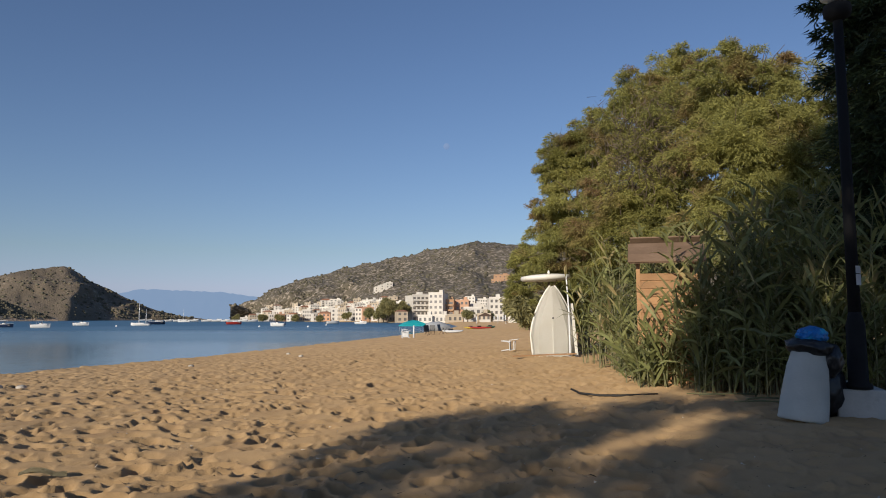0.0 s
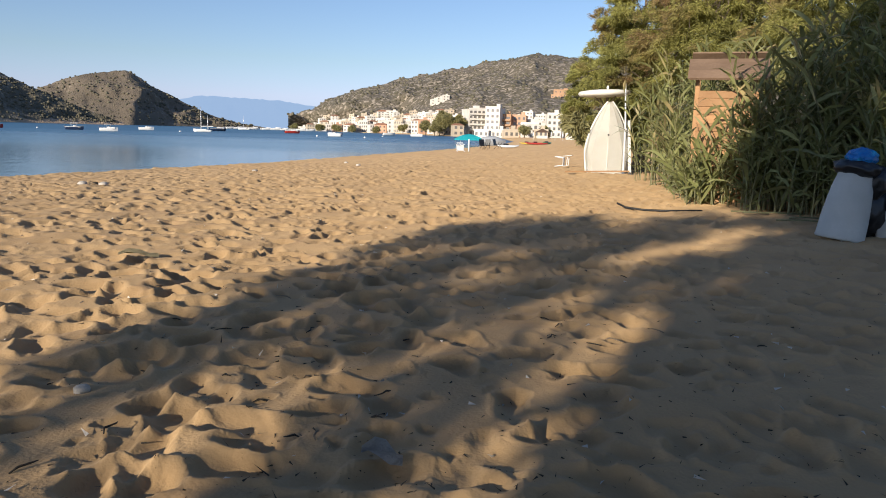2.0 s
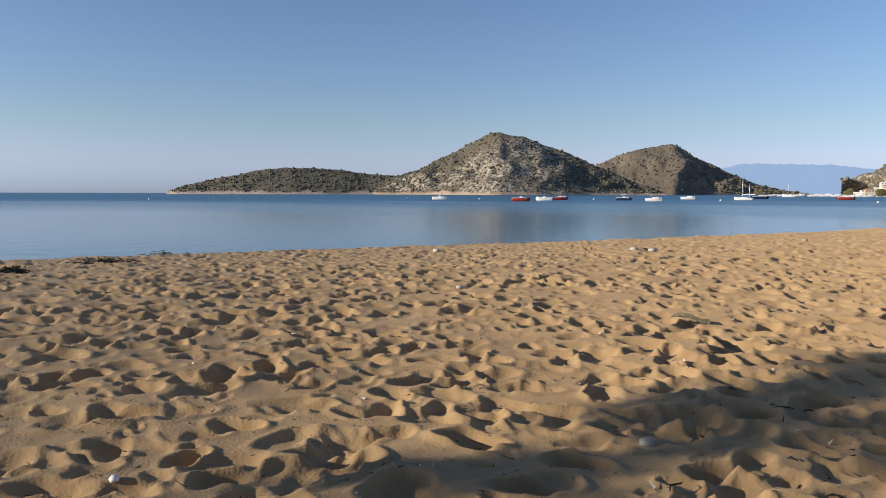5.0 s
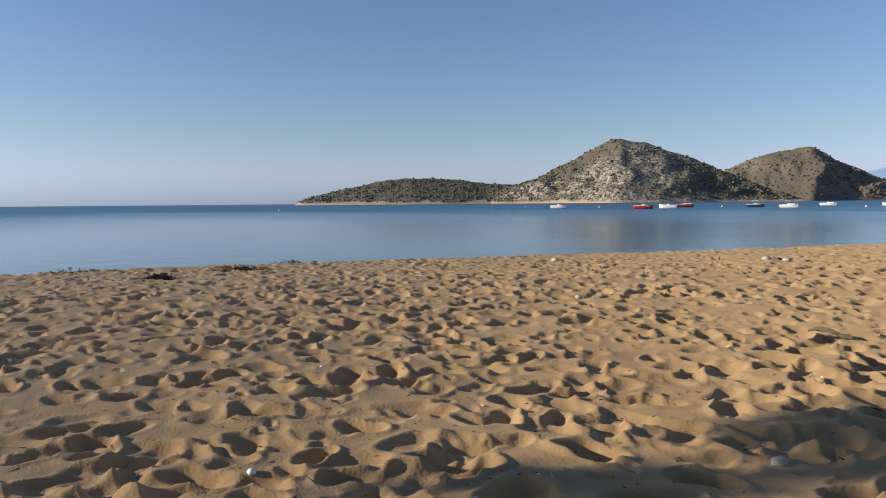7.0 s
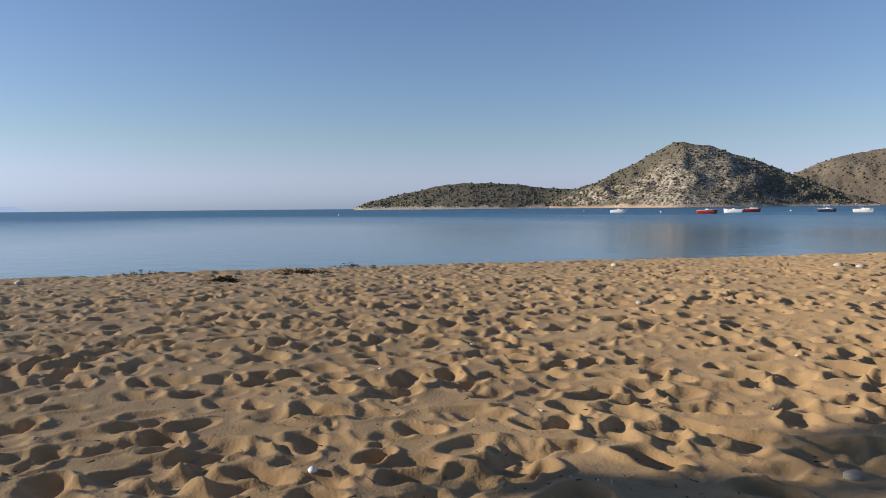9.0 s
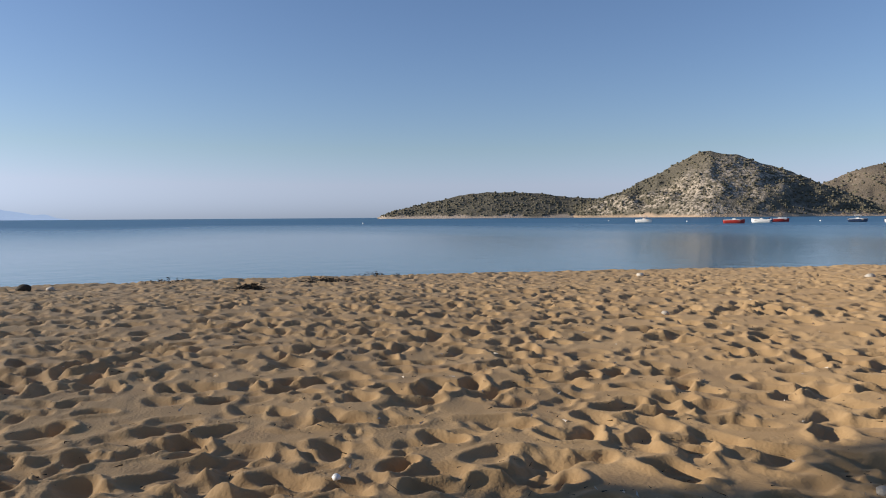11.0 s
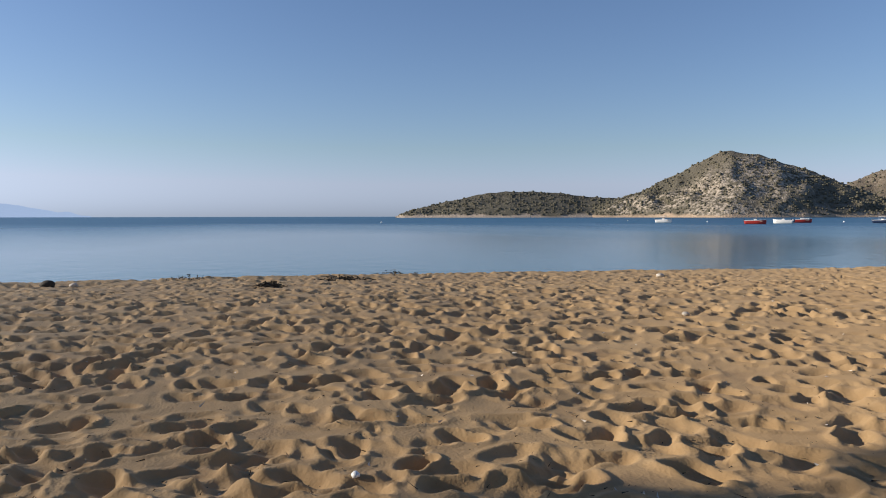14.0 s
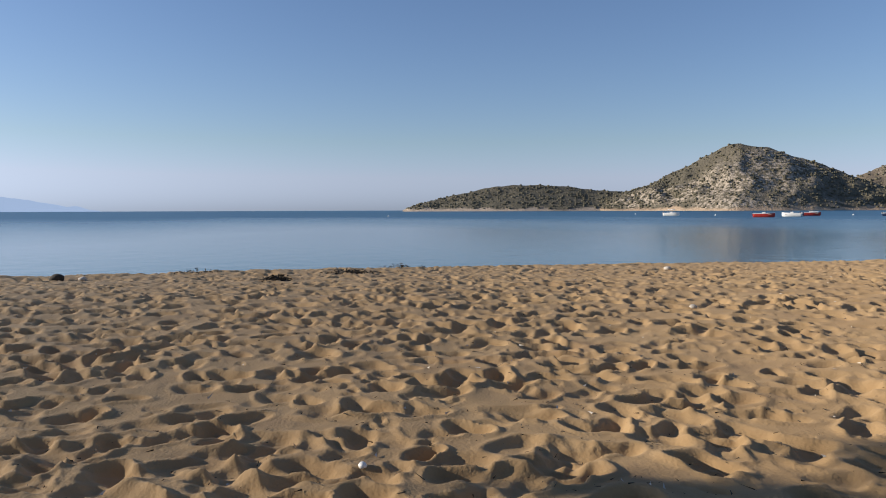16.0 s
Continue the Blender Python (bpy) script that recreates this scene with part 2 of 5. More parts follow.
def shore_distance(x, y):
    """Metres inland of the shore's crest (negative at sea)."""
    best = np.full(x.shape, 1e9)
    side = np.zeros(x.shape)
    for (ax, ay), (bx, by) in zip(SHORE, SHORE[1:]):
        dx, dy = bx - ax, by - ay
        t = np.clip(((x - ax) * dx + (y - ay) * dy) / (dx * dx + dy * dy), 0, 1)
        d = np.hypot(x - ax - t * dx, y - ay - t * dy)
        s = np.sign((x - ax) * dy - (y - ay) * dx)
        near = d < best
        best, side = np.where(near, d, best), np.where(near, s, side)
    return best * side


def smooth01(x):
    x = np.clip(x, 0, 1)
    return x * x * (3 - 2 * x)


def trodden_sand():
    """Height map of footprints, over a stretch of beach, and its cell and corner."""
    rs = np.random.RandomState(5)
    cell, x0, y0, x1, y1 = 0.02, -24.0, -7.0, 12.0, 36.0
    nx, ny = int((x1 - x0) / cell), int((y1 - y0) / cell)
    gx, gy = np.meshgrid((x0 + cell * np.arange(nx)).astype(np.float32), (y0 + cell * np.arange(ny)).astype(np.float32), indexing="ij")
    h = (0.022 * fractal(gx * 1.1, gy * 1.1, 11, 3)).astype(np.float32)
    area = (x1 - x0) * (y1 - y0)
    for many, low, high, deep in ((8, 0.5, 0.75, 0.034), (13, 0.72, 1.12, 0.08), (10, 0.25, 0.45, 0.028)):
        for k in range(int(many * area)):
            cx, cy = rs.uniform(x0 + 1, x1 - 1), rs.uniform(y0 + 1, y1 - 1)
            size = rs.uniform(low, high)
            a = rs.normal(radians(62), 0.9)
            L, W, D = 0.145 * size, 0.088 * size, deep * rs.uniform(0.4, 1.0)
            n = int(2.1 * L / cell) + 1
            i, j = int((cx - x0) / cell), int((cy - y0) / cell)
            sl = (slice(max(i - n, 0), i + n), slice(max(j - n, 0), j + n))
            px, py = gx[sl] - cx, gy[sl] - cy
            p, q = px * math.cos(a) + py * math.sin(a), -px * math.sin(a) + py * math.cos(a)
            q = q + 0.25 * W * np.sin(p / L * 1.7 + k)
            r = np.sqrt((p / L) ** 2 + (q / W) ** 2) * (1 + 0.12 * np.sin(3 * np.arctan2(q, p) + k))
            pit = np.exp(-r ** 4) * (0.8 + 0.2 * np.tanh(1.5 * p / L))
            rim = np.exp(-((r - 1.28) / 0.27) ** 2) * (1 + 0.7 * np.tanh(q / W * (1 if k % 2 else -1)))
            h[sl] = h[sl] * (1 - 0.8 * pit) - D * pit + 0.18 * D * rim
    h += (0.0032 * fractal(gx * 7, gy * 7, 17, 3)).astype(np.float32)
    return h, cell, x0, y0


def ground_base(x, y):
    s = shore_distance(x, y)
    z = np.where(s > 0, -0.3 * (1 - smooth01(s / 9)), -0.3 + np.maximum(s, -60) * 0.16)
    return z + 0.5 * smooth01((s - 40) / 60), s


def ground_sheet():
    az = np.concatenate([np.arange(-36, 98, 0.12), np.arange(98, 324, 3.0)])
    r = 5.5 * np.exp(np.arange(0, math.log(100 / 5.5), 0.0068))
    r = np.concatenate([[0.02, 0.3, 0.6, 0.9, 1.2, 1.5, 1.7], 1 / np.arange(1 / 1.85, 1 / 5.5, -0.0012), r, r[-1] * np.exp(np.arange(1, 46) * math.log(4900 / r[-1]) / 45)])
    a, rr = np.meshgrid(np.radians(az), r, indexing="xy")
    x, y = -np.sin(a) * rr, np.cos(a) * rr
    z, s = ground_base(x, y)
    h, cell, x0, y0 = trodden_sand()
    fx, fy = np.clip((x - x0) / cell, 0, h.shape[0] - 2), np.clip((y - y0) / cell, 0, h.shape[1] - 2)
    i, j = fx.astype(int), fy.astype(int)
    u, v = fx - i, fy - j
    prints = (h[i, j] * (1 - u) + h[i + 1, j] * u) * (1 - v) + (h[i, j + 1] * (1 - u) + h[i + 1, j + 1] * u) * v
    inside = smooth01((x + 23) / 2) * smooth01((11 - x) / 2) * smooth01((y + 6.5) / 2) * smooth01((35 - y) / 4)
    near_r = smooth01((240 - rr) / 140)
    rough = 0.045 * fractal(x * 2.3, y * 2.3, 31, 3) * near_r
    calm = 0.55 + 0.45 * smooth01((3.5 - x + 0.25 * (y - 8)) / 3)
    z = z + (prints * inside + rough * (1 - inside)) * calm * smooth01((s + 3) / 3)
    z += 0.10 * smooth01((x - 2.0) / 2.0) * smooth01((30 - y) / 15) * near_r
    z += 0.02 * fractal(x * 2.2, y * 2.2, 77, 3) * np.exp(-(s / 1.2) ** 2) * near_r
    me = mesh_of("ground", np.stack([x, y, z], -1).reshape(-1, 3), grid_faces(len(r), len(az), True), SAND)
    return tagged(new("ground", me), "golden beach sand, trodden all over with footprints", "sand", kind="structure")


ground_sheet()


def sea_sheet():
    r = np.concatenate([[5.0], 12 * np.exp(np.linspace(0, math.log(4950 / 12), 60))])
    az = np.radians(np.arange(0, 360, 2.0))
    a, rr = np.meshgrid(az, r, indexing="xy")
    me = mesh_of("water", np.stack([-np.sin(a) * rr, np.cos(a) * rr, np.full(a.shape, SEA)], -1).reshape(-1, 3), grid_faces(len(r), len(az), True), sea_mat)
    return tagged(new("water", me), "calm blue sea in the bay", "sea", kind="structure")


sea_sheet()


# ---------- hills round the bay ----------
def hill(name, label, dist, crest, front, back, mat, seed, relief=0.10, bushes=0, base=0.0, kind="structure"):
    """A ridge at dist metres. crest: (azimuth, elevation) of its skyline; front, back: how far its slopes run per metre of height."""
    azs, els = zip(*crest)
    n = int(abs(azs[-1] - azs[0]) * radians(1) * dist / (2.5 if dist < 3000 else 14))
    az = np.linspace(azs[0], azs[-1], max(n, 60))
    order = np.argsort(azs)
    el = np.interp(az, np.array(azs)[order], np.array(els)[order])
    k = max(3, len(az) // 40)
    ker = np.hanning(2 * k + 1)
    el = np.convolve(np.pad(el, k, mode="edge"), ker / ker.sum(), "valid")
    H = dist * np.tan(np.radians(el)) + EYE + 1
    jag = (0.018 * H + 0.4) * fractal(az * radians(1) * dist / 22, az * 0, seed, 4)
    H = np.maximum(H, 0.5)
    v = np.concatenate([np.linspace(-1, 0, 64), np.linspace(0, 1, 20)[1:]])
    A, V = np.meshgrid(az, v, indexing="xy")
    way = np.linspace(0, 1, len(az))
    sway = 0.05 * fractal(np.broadcast_to(way, A.shape) * 14, V * 3, seed + 2, 3) * np.sin(np.pi * np.abs(V)) ** 1.5
    Hs = np.interp(np.clip(way + sway, 0, 1), way, H)
    run = np.where(V < 0, front, back) * (Hs + 12)
    arc = np.radians(A) * dist
    R = dist + V * run
    shape = (1 - np.abs(V)) ** 0.92
    gully = fractal(arc / 70 + 0.6 * fractal(arc / 80, R / 80, seed + 3, 2), R / 70, seed + 5, 3)
    rock = fractal(arc / 16, R / 16, seed + 7, 2)
    Z = jag * np.exp(-(V / 0.04) ** 2) + Hs * shape * (1 + relief * gully * np.sin(np.pi * np.clip(np.abs(V), 0, 1)) ** 0.8) + 0.012 * np.minimum(Hs, 80) * rock * np.minimum(1, (1 - np.abs(V)) * 8)
    Z = Z - 1.6 + base * (1 - np.abs(V))
    a = np.radians(A)
    x, y = -np.sin(a) * R, np.cos(a) * R
    me = mesh_of(name, np.stack([x, y, Z], -1).reshape(-1, 3), grid_faces(*A.shape), mat)
    ob = tagged(new(name, me), label, "hill", kind=kind)
    if bushes:
        rs = np.random.RandomState(seed)
        i, j = rs.randint(0, 64, bushes), rs.randint(0, len(az), bushes)
        keep = Z[i, j] > 2.5
        i, j = i[keep], j[keep]
        size = rs.uniform(0.45, 1.25, len(i)) ** 1.5 * dist / 1100 * 1.5
        ball = bmesh.new()
        bmesh.ops.create_icosphere(ball, subdivisions=1, radius=1)
        bv = np.array([q.co[:] for q in ball.verts])
        bf = np.array([[q.index for q in f.verts] for f in ball.faces])
        ball.free()
        vv = bv[None] * (1 + 0.3 * (rs.rand(len(i), len(bv), 1) - 0.5)) * (size[:, None, None] * np.array([1.2, 1.2, 0.85])) + np.stack([x[i, j], y[i, j], Z[i, j] + size * 0.25], -1)[:, None]
        ff = bf[None] + (np.arange(len(i)) * len(bv))[:, None, None]
        tagged(new("scrub", mesh_of("scrub", vv.reshape(-1, 3), ff.reshape(-1, 3), SCRUB)), "dark low scrub dotted over the stony hillside", "scrub", kind="stuff")
    return ob


hill("island_hill", "rocky island hill with pale crags and dark scrub", 1100,
     [(52.5, 0.0), (51, 0.7), (49, 1.4), (47.4, 1.9), (45.3, 2.9), (43.2, 4.0), (41.6, 4.75), (40.9, 4.85), (40, 4.65), (38, 4.2), (35.9, 3.4), (33.7, 2.4), (31, 1.2), (29.3, 0.5), (28, 0.0)], 1.5, 1.6, HILL, 40, bushes=2300)
hill("island_spit", "low dark scrub-covered spit of the rocky island", 1130,
     [(66.6, 0.0), (65.4, 0.5), (62.6, 1.2), (59.5, 1.8), (57.2, 2.0), (53.7, 1.85), (51, 1.55), (49, 1.4), (47, 1.1), (45, 0.6), (43.5, 0.0)], 1.6, 1.6, HILL_SCRUB, 50, relief=0.06, bushes=1300)
hill("headland_hill", "bare brown headland with a flat scrubby top", 1700,
     [(37, 0.6), (35, 1.75), (33, 2.4), (32.2, 2.75), (31.1, 3.2), (29.3, 3.55), (27.5, 3.8), (26.9, 3.4), (26, 2.75), (24.8, 2.15), (23.3, 1.42), (21.7, 0.75), (20, 0.3), (18.5, 0.1), (18, 0.0)], 1.8, 1.8, HILL_BARE, 60, bushes=1000)
hill("town_hill", "long stony hill behind the seaside town", 1250,
     [(16.3, 0.0), (15.2, 0.8), (13.8, 2.1), (12.4, 2.7), (10.3, 3.4), (6.6, 4.25), (3.6, 4.9), (2.3, 5.25), (-1.1, 5.9), (-3.0, 6.2), (-5, 6.15), (-9, 5.6), (-16, 4.8), (-24, 4.4), (-32, 3.6), (-40, 2.0), (-46, 0)], 4.2, 3.0, HILL_TOWN, 80, bushes=6000)
# these two glow to stand in for the haze of the air
hill("backdrop_mountains", "mountains far across the gulf, pale blue haze put in as glow", 4300, [(26, 1.6), (22.5, 2.25), (20, 2.15), (17, 2.1), (14, 1.7), (11, 1.2), (8, 0)], 0.8, 1.0, FAR, 100, relief=0.05)
hill("backdrop_cape", "cape on the open horizon, pale blue haze put in as glow", 4300, [(89, 0.0), (90.6, 0.12), (92.5, 0.6), (94, 0.9), (97, 1.2), (104, 2.0), (120, 1.5), (130, 0)], 0.8, 1.0, FAR_PALE, 120, relief=0.05)


# ---------- trees ----------
def slivers(pts, dirs, length, width, rs, bend=0.25):
    """Narrow pointed leaves from points along directions."""
    n = len(pts)
    d = dirs / np.linalg.norm(dirs, axis=1, keepdims=True)
    side = np.cross(d, rs.normal(size=(n, 3)))
    side /= np.linalg.norm(side, axis=1, keepdims=True)
    L, W = (np.broadcast_to(np.asarray(q, float).reshape(-1, 1), (n, 1)) for q in (length, width))
    tip = pts + d * L + np.array([0, 0, -1.0]) * L * bend
    v = np.stack([pts - side * W / 2, pts + side * W / 2, tip], 1)
    return v.reshape(-1, 3), np.arange(3 * n).reshape(-1, 3)


def crown(lobes, density, length, width, rs, tuft=8):
    """Tufts of slivers gathered in sprays over each lobe, with gaps between."""
    pts, dirs = [], []
    for x, y, z, r in lobes:
        m = max(10, int(26 * r * r) + 12)
        u = rs.normal(size=(m, 3))
        u /= np.linalg.norm(u, axis=1, keepdims=True)
        mid = np.array([x, y, z]) + u * (r * rs.uniform(0.45, 1.0, (m, 1))) * np.array([1, 1, 0.9])
        size = r * rs.uniform(0.16, 0.34, m)
        n = max(2, int(density * 12.6 * r * r / tuft / m))
        k = np.repeat(np.arange(m), n)
        w = rs.normal(size=(len(k), 3))
        w /= np.linalg.norm(w, axis=1, keepdims=True)
        w[:, 2] = np.abs(w[:, 2]) * 0.8 - 0.15
        p = mid[k] + w * (size[k] * rs.rand(len(k)) ** 0.4)[:, None]
        out = w * 0.9 + u[k] * 0.5
        for j in range(tuft):
            pts.append(p + rs.normal(size=p.shape) * length * 0.3)
            dirs.append(out + rs.normal(size=p.shape) * 0.55 + np.array([0, 0, -0.15]))
    pts, dirs = np.concatenate(pts), np.concatenate(dirs)
    return slivers(pts, dirs, length * rs.uniform(0.6, 1.25, len(pts)), width, rs)


def tree(label, base, lobes, density, length, width, leaf, seed, trunk=0.22, category="tree", twigs=True, name="tamarisk_tree"):
    """A tapered trunk, a limb to each lobe and a crown of slivers."""
    rs = np.random.RandomState(seed)
    t = thing(name, label, category, pose(*base))
    o = Vector(base)
    fork = Vector((0, 0, 0.35 * min(l[2] for l in lobes) + 0.5))
    part("trunk", tube([(0, 0, -0.3), (0.05, 0.02, fork.z * 0.5), fork], [trunk * 1.3, trunk, trunk * 0.8], 9), BARK, t, smooth=True)
    for x, y, z, r in lobes:
        tip = Vector((x, y, z)) - o
        mid = fork.lerp(tip, 0.5) + Vector((rs.uniform(-0.3, 0.3), rs.uniform(-0.3, 0.3), 0.3))
        bm = tube([fork - Vector((0, 0, 0.1)), mid, tip], [trunk * 0.55, trunk * 0.3, trunk * 0.12], 6)
        if twigs:
            for k in range(7):
                u = Vector(rs.normal(size=3)).normalized()
                tube([tip.lerp(mid, rs.uniform(0, 0.4)), tip + u * r * 0.55 + Vector((0, 0, 0.1 * r)), tip + u * r * 0.95], [trunk * 0.1, trunk * 0.06, 0.008], 4, bm)
        part("limb", bm, BARK, t, smooth=True)
    v, f = crown([(x - o.x, y - o.y, z - o.z, r) for x, y, z, r in lobes], density, length, width, rs)
    c = new("crown", mesh_of("crown", v, f, leaf, smooth=False))
    c.parent = t
    return t


def sky_lobes(rows, dist):
    """Lobes given as azimuth, elevation, radius and an offset in distance."""
    out = []
    for az, el, r, off in rows:
        d = dist + off
        p = polar(az, d)
        out.append((p.x, p.y, EYE + d * math.tan(radians(el)), r))
    return out


TAM = "feathery green tamarisk tree with brown dry tufts beside the beach"
tree(TAM, polar(-11, 28.5, 0.1), sky_lobes([(-9.9, 12, 1.15, 0), (-8.8, 11.0, 0.6, 0), (-9.1, 8.2, 1.1, -0.5), (-10.8, 12.2, 1.5, 0.5), (-7.2, 4.2, 0.95, 0.5), (-6.4, 2.4, 0.7, 0.5), (-11.2, 8.2, 1.7, -1), (-9.2, 4.8, 1.5, -0.5), (-12.8, 13.2, 1.5, 0.5), (-12.8, 5, 1.7, -0.5), (-10.5, 1.6, 1.5, 0)], 28), 1050, 0.125, 0.026, LEAF, 201)
bare = tree(TAM, polar(-17, 25.5, 0.15), sky_lobes([(-14.8, 14.9, 1.5, 0), (-16.3, 17, 1.15, 0.5), (-18.6, 18.0, 1.15, 0.5), (-15.4, 10.5, 1.8, -1), (-19.0, 13.5, 1.9, -1), (-13.9, 7, 1.7, -0.5), (-17.6, 7, 1.9, -1.2), (-20.2, 17.2, 1.1, 0)], 25), 1050, 0.12, 0.026, LEAF, 202)
rs3 = np.random.RandomState(8)
u = rs3.normal(size=(1500, 3)) * np.array([0.75, 0.4, 0.8])
p = polar(-16.2, 23.0)
u += np.array([p.x, p.y, EYE + 23.0 * math.tan(radians(12.5))]) - np.array(bare.location)
v, f = slivers(u, rs3.normal(size=u.shape) + np.array([0, 0, 0.9]), rs3.uniform(0.25, 0.7, len(u)), 0.022, rs3, 0.0)
dead = tagged(new("dead_branchwork", mesh_of("dead_branchwork", v, f, BARK)), "bare grey dead branches")
dead.parent = bare
tree(TAM, polar(-23.5, 22.5, 0.2), sky_lobes([(-21.8, 17.1, 1.25, 0), (-24.3, 17.0, 1.2, 0), (-22.3, 12, 1.8, -0.8), (-26, 12, 1.8, -0.5), (-21.5, 6.5, 1.7, -0.8), (-25.5, 6, 1.8, -1), (-28.5, 14, 1.6, 0), (-29.5, 7, 1.8, 0), (-33, 12, 2.0, 0), (-33, 5, 2.0, 0)], 22), 1050, 0.12, 0.025, LEAF, 203)
tree("dark shaded evergreen tree reaching over the lamp post", polar(-34.5, 14.5, 0.2), sky_lobes([(-30.3, 19.5, 0.6, 0), (-31.2, 14.5, 0.8, 0), (-31.8, 21.5, 0.9, 0), (-33.2, 17.5, 1.3, 0), (-30.8, 9.5, 0.9, 0), (-28.6, 21.6, 0.35, 0), (-33.5, 10, 1.3, 0), (-36, 23, 1.6, 0), (-36, 14, 1.8, 0), (-31.5, 5, 1.2, 0.5), (-35, 4, 1.6, 0)], 14), 520, 0.16, 0.035, LEAF_DARK, 204, name="evergreen_tree")


def ray_place(along, across, z=0.0):
    """A place given along and across the sunbeams."""
    return (0.5 * along + 0.866 * across, 0.866 * along - 0.5 * across, z)


def beam_lobes(rows):
    return [(*ray_place(a, q, z), r) for a, q, z, r in rows]


def shade_lobes():
    """Feathery lobes hung over the beams that reach the sand from s metres on."""
    rs = np.random.RandomState(64)
    out = []
    for z in np.arange(3.85, 6.5, 0.36):
        s = 3.27 * z - 8.5
        for q in np.arange(-3.9 - 0.2 * max(0, s - 4), -1.95, 0.52):
            if s < 11.3 + 1.1 * (q + 3) and rs.rand() > 0.22:
                out.append((-8.5 + rs.uniform(-0.6, 0.6), q + rs.uniform(-0.12, 0.12), z + rs.uniform(-0.1, 0.1), rs.uniform(0.34, 0.46)))
    for z in np.arange(2.95, 3.8, 0.3):
        for q in np.arange(-3.7, -2.2, 0.42):
            if rs.rand() < 0.45:
                out.append((-8.5 + rs.uniform(-0.3, 0.3), q + rs.uniform(-0.15, 0.15), z, rs.uniform(0.13, 0.26)))
    for q, z, r in ((-1.6, 4.35, 0.28), (-1.25, 4.25, 0.24), (-1.75, 4.75, 0.16), (-1.3, 4.85, 0.18), (-1.5, 5.35, 0.2), (-1.4, 5.75, 0.4), (-1.7, 6.1, 0.4), (-1.2, 6.4, 0.4), (-0.9, 3.9, 0.25), (-0.95, 3.6, 0.22), (-1.85, 3.5, 0.16), (-1.6, 5.0, 0.26), (-1.9, 4.6, 0.26), (-1.2, 5.35, 0.3), (-1.6, 3.15, 0.14), (-0.95, 4.5, 0.3), (-1.0, 5.1, 0.3), (-0.8, 5.5, 0.4)):
        out.append((-8.5, q, z, r))
    return out


tree("tamarisk tree behind, whose shade falls on the sand", ray_place(-9, -0.2), beam_lobes(shade_lobes()), 38, 0.26, 0.05, LEAF, 205, trunk=0.05, twigs=False)
tree("tall evergreen tree behind, whose shade falls on the sand", ray_place(-8, 2.0), beam_lobes([(-7.5, 0.4, 4.0, 1.4), (-7.5, 0.5, 6.6, 1.6), (-8, 0.8, 9.4, 1.8), (-8, 0.8, 12.2, 1.7), (-8, 3.4, 4.2, 1.8), (-8, 3.5, 7.2, 2.0), (-8, 3.6, 10.5, 2.0), (-7.5, -0.4, 3.0, 0.7), (-7, 1.5, 2.6, 1.1), (-8, 1.8, 14.2, 1.5), (-7.8, -0.5, 4.9, 0.6), (-7.8, -0.3, 4.2, 0.6), (-8, -1.5, 7.6, 0.8), (-8, -1.0, 9.2, 0.9), (-8, -1.4, 10.8, 0.8), (-8, -1.0, 12.6, 0.9), (-8, -0.6, 14.0, 0.9), (-8, 0.6, 15.5, 1.1), (-8, -0.6, 3.7, 0.45), (-7.8, -0.6, 5.8, 0.7), (-7.8, -0.4, 6.8, 0.7), (-8, -2.2, 7.0, 0.6), (-8, -1.4, 6.7, 0.6), (-8, -1.9, 7.9, 0.6), (-8, -1.8, 9.0, 0.6), (-8, -1.6, 8.5, 0.7), (-8, -1.7, 10.0, 0.6)]), 190, 0.36, 0.075, LEAF_DARK, 206, name="evergreen_tree", trunk=0.3)
tree("tall evergreen tree behind, whose shade falls on the sand", ray_place(-7, 7.5), beam_lobes([(-7, 6.2, 3.4, 1.8), (-7, 6.4, 6.6, 2.0), (-7, 6.4, 10, 2.0), (-7, 9, 4, 2.2), (-7, 9, 8, 2.2), (-7, 6.2, 13, 1.8)]), 150, 0.36, 0.08, LEAF_DARK, 207, name="evergreen_tree", trunk=0.3)


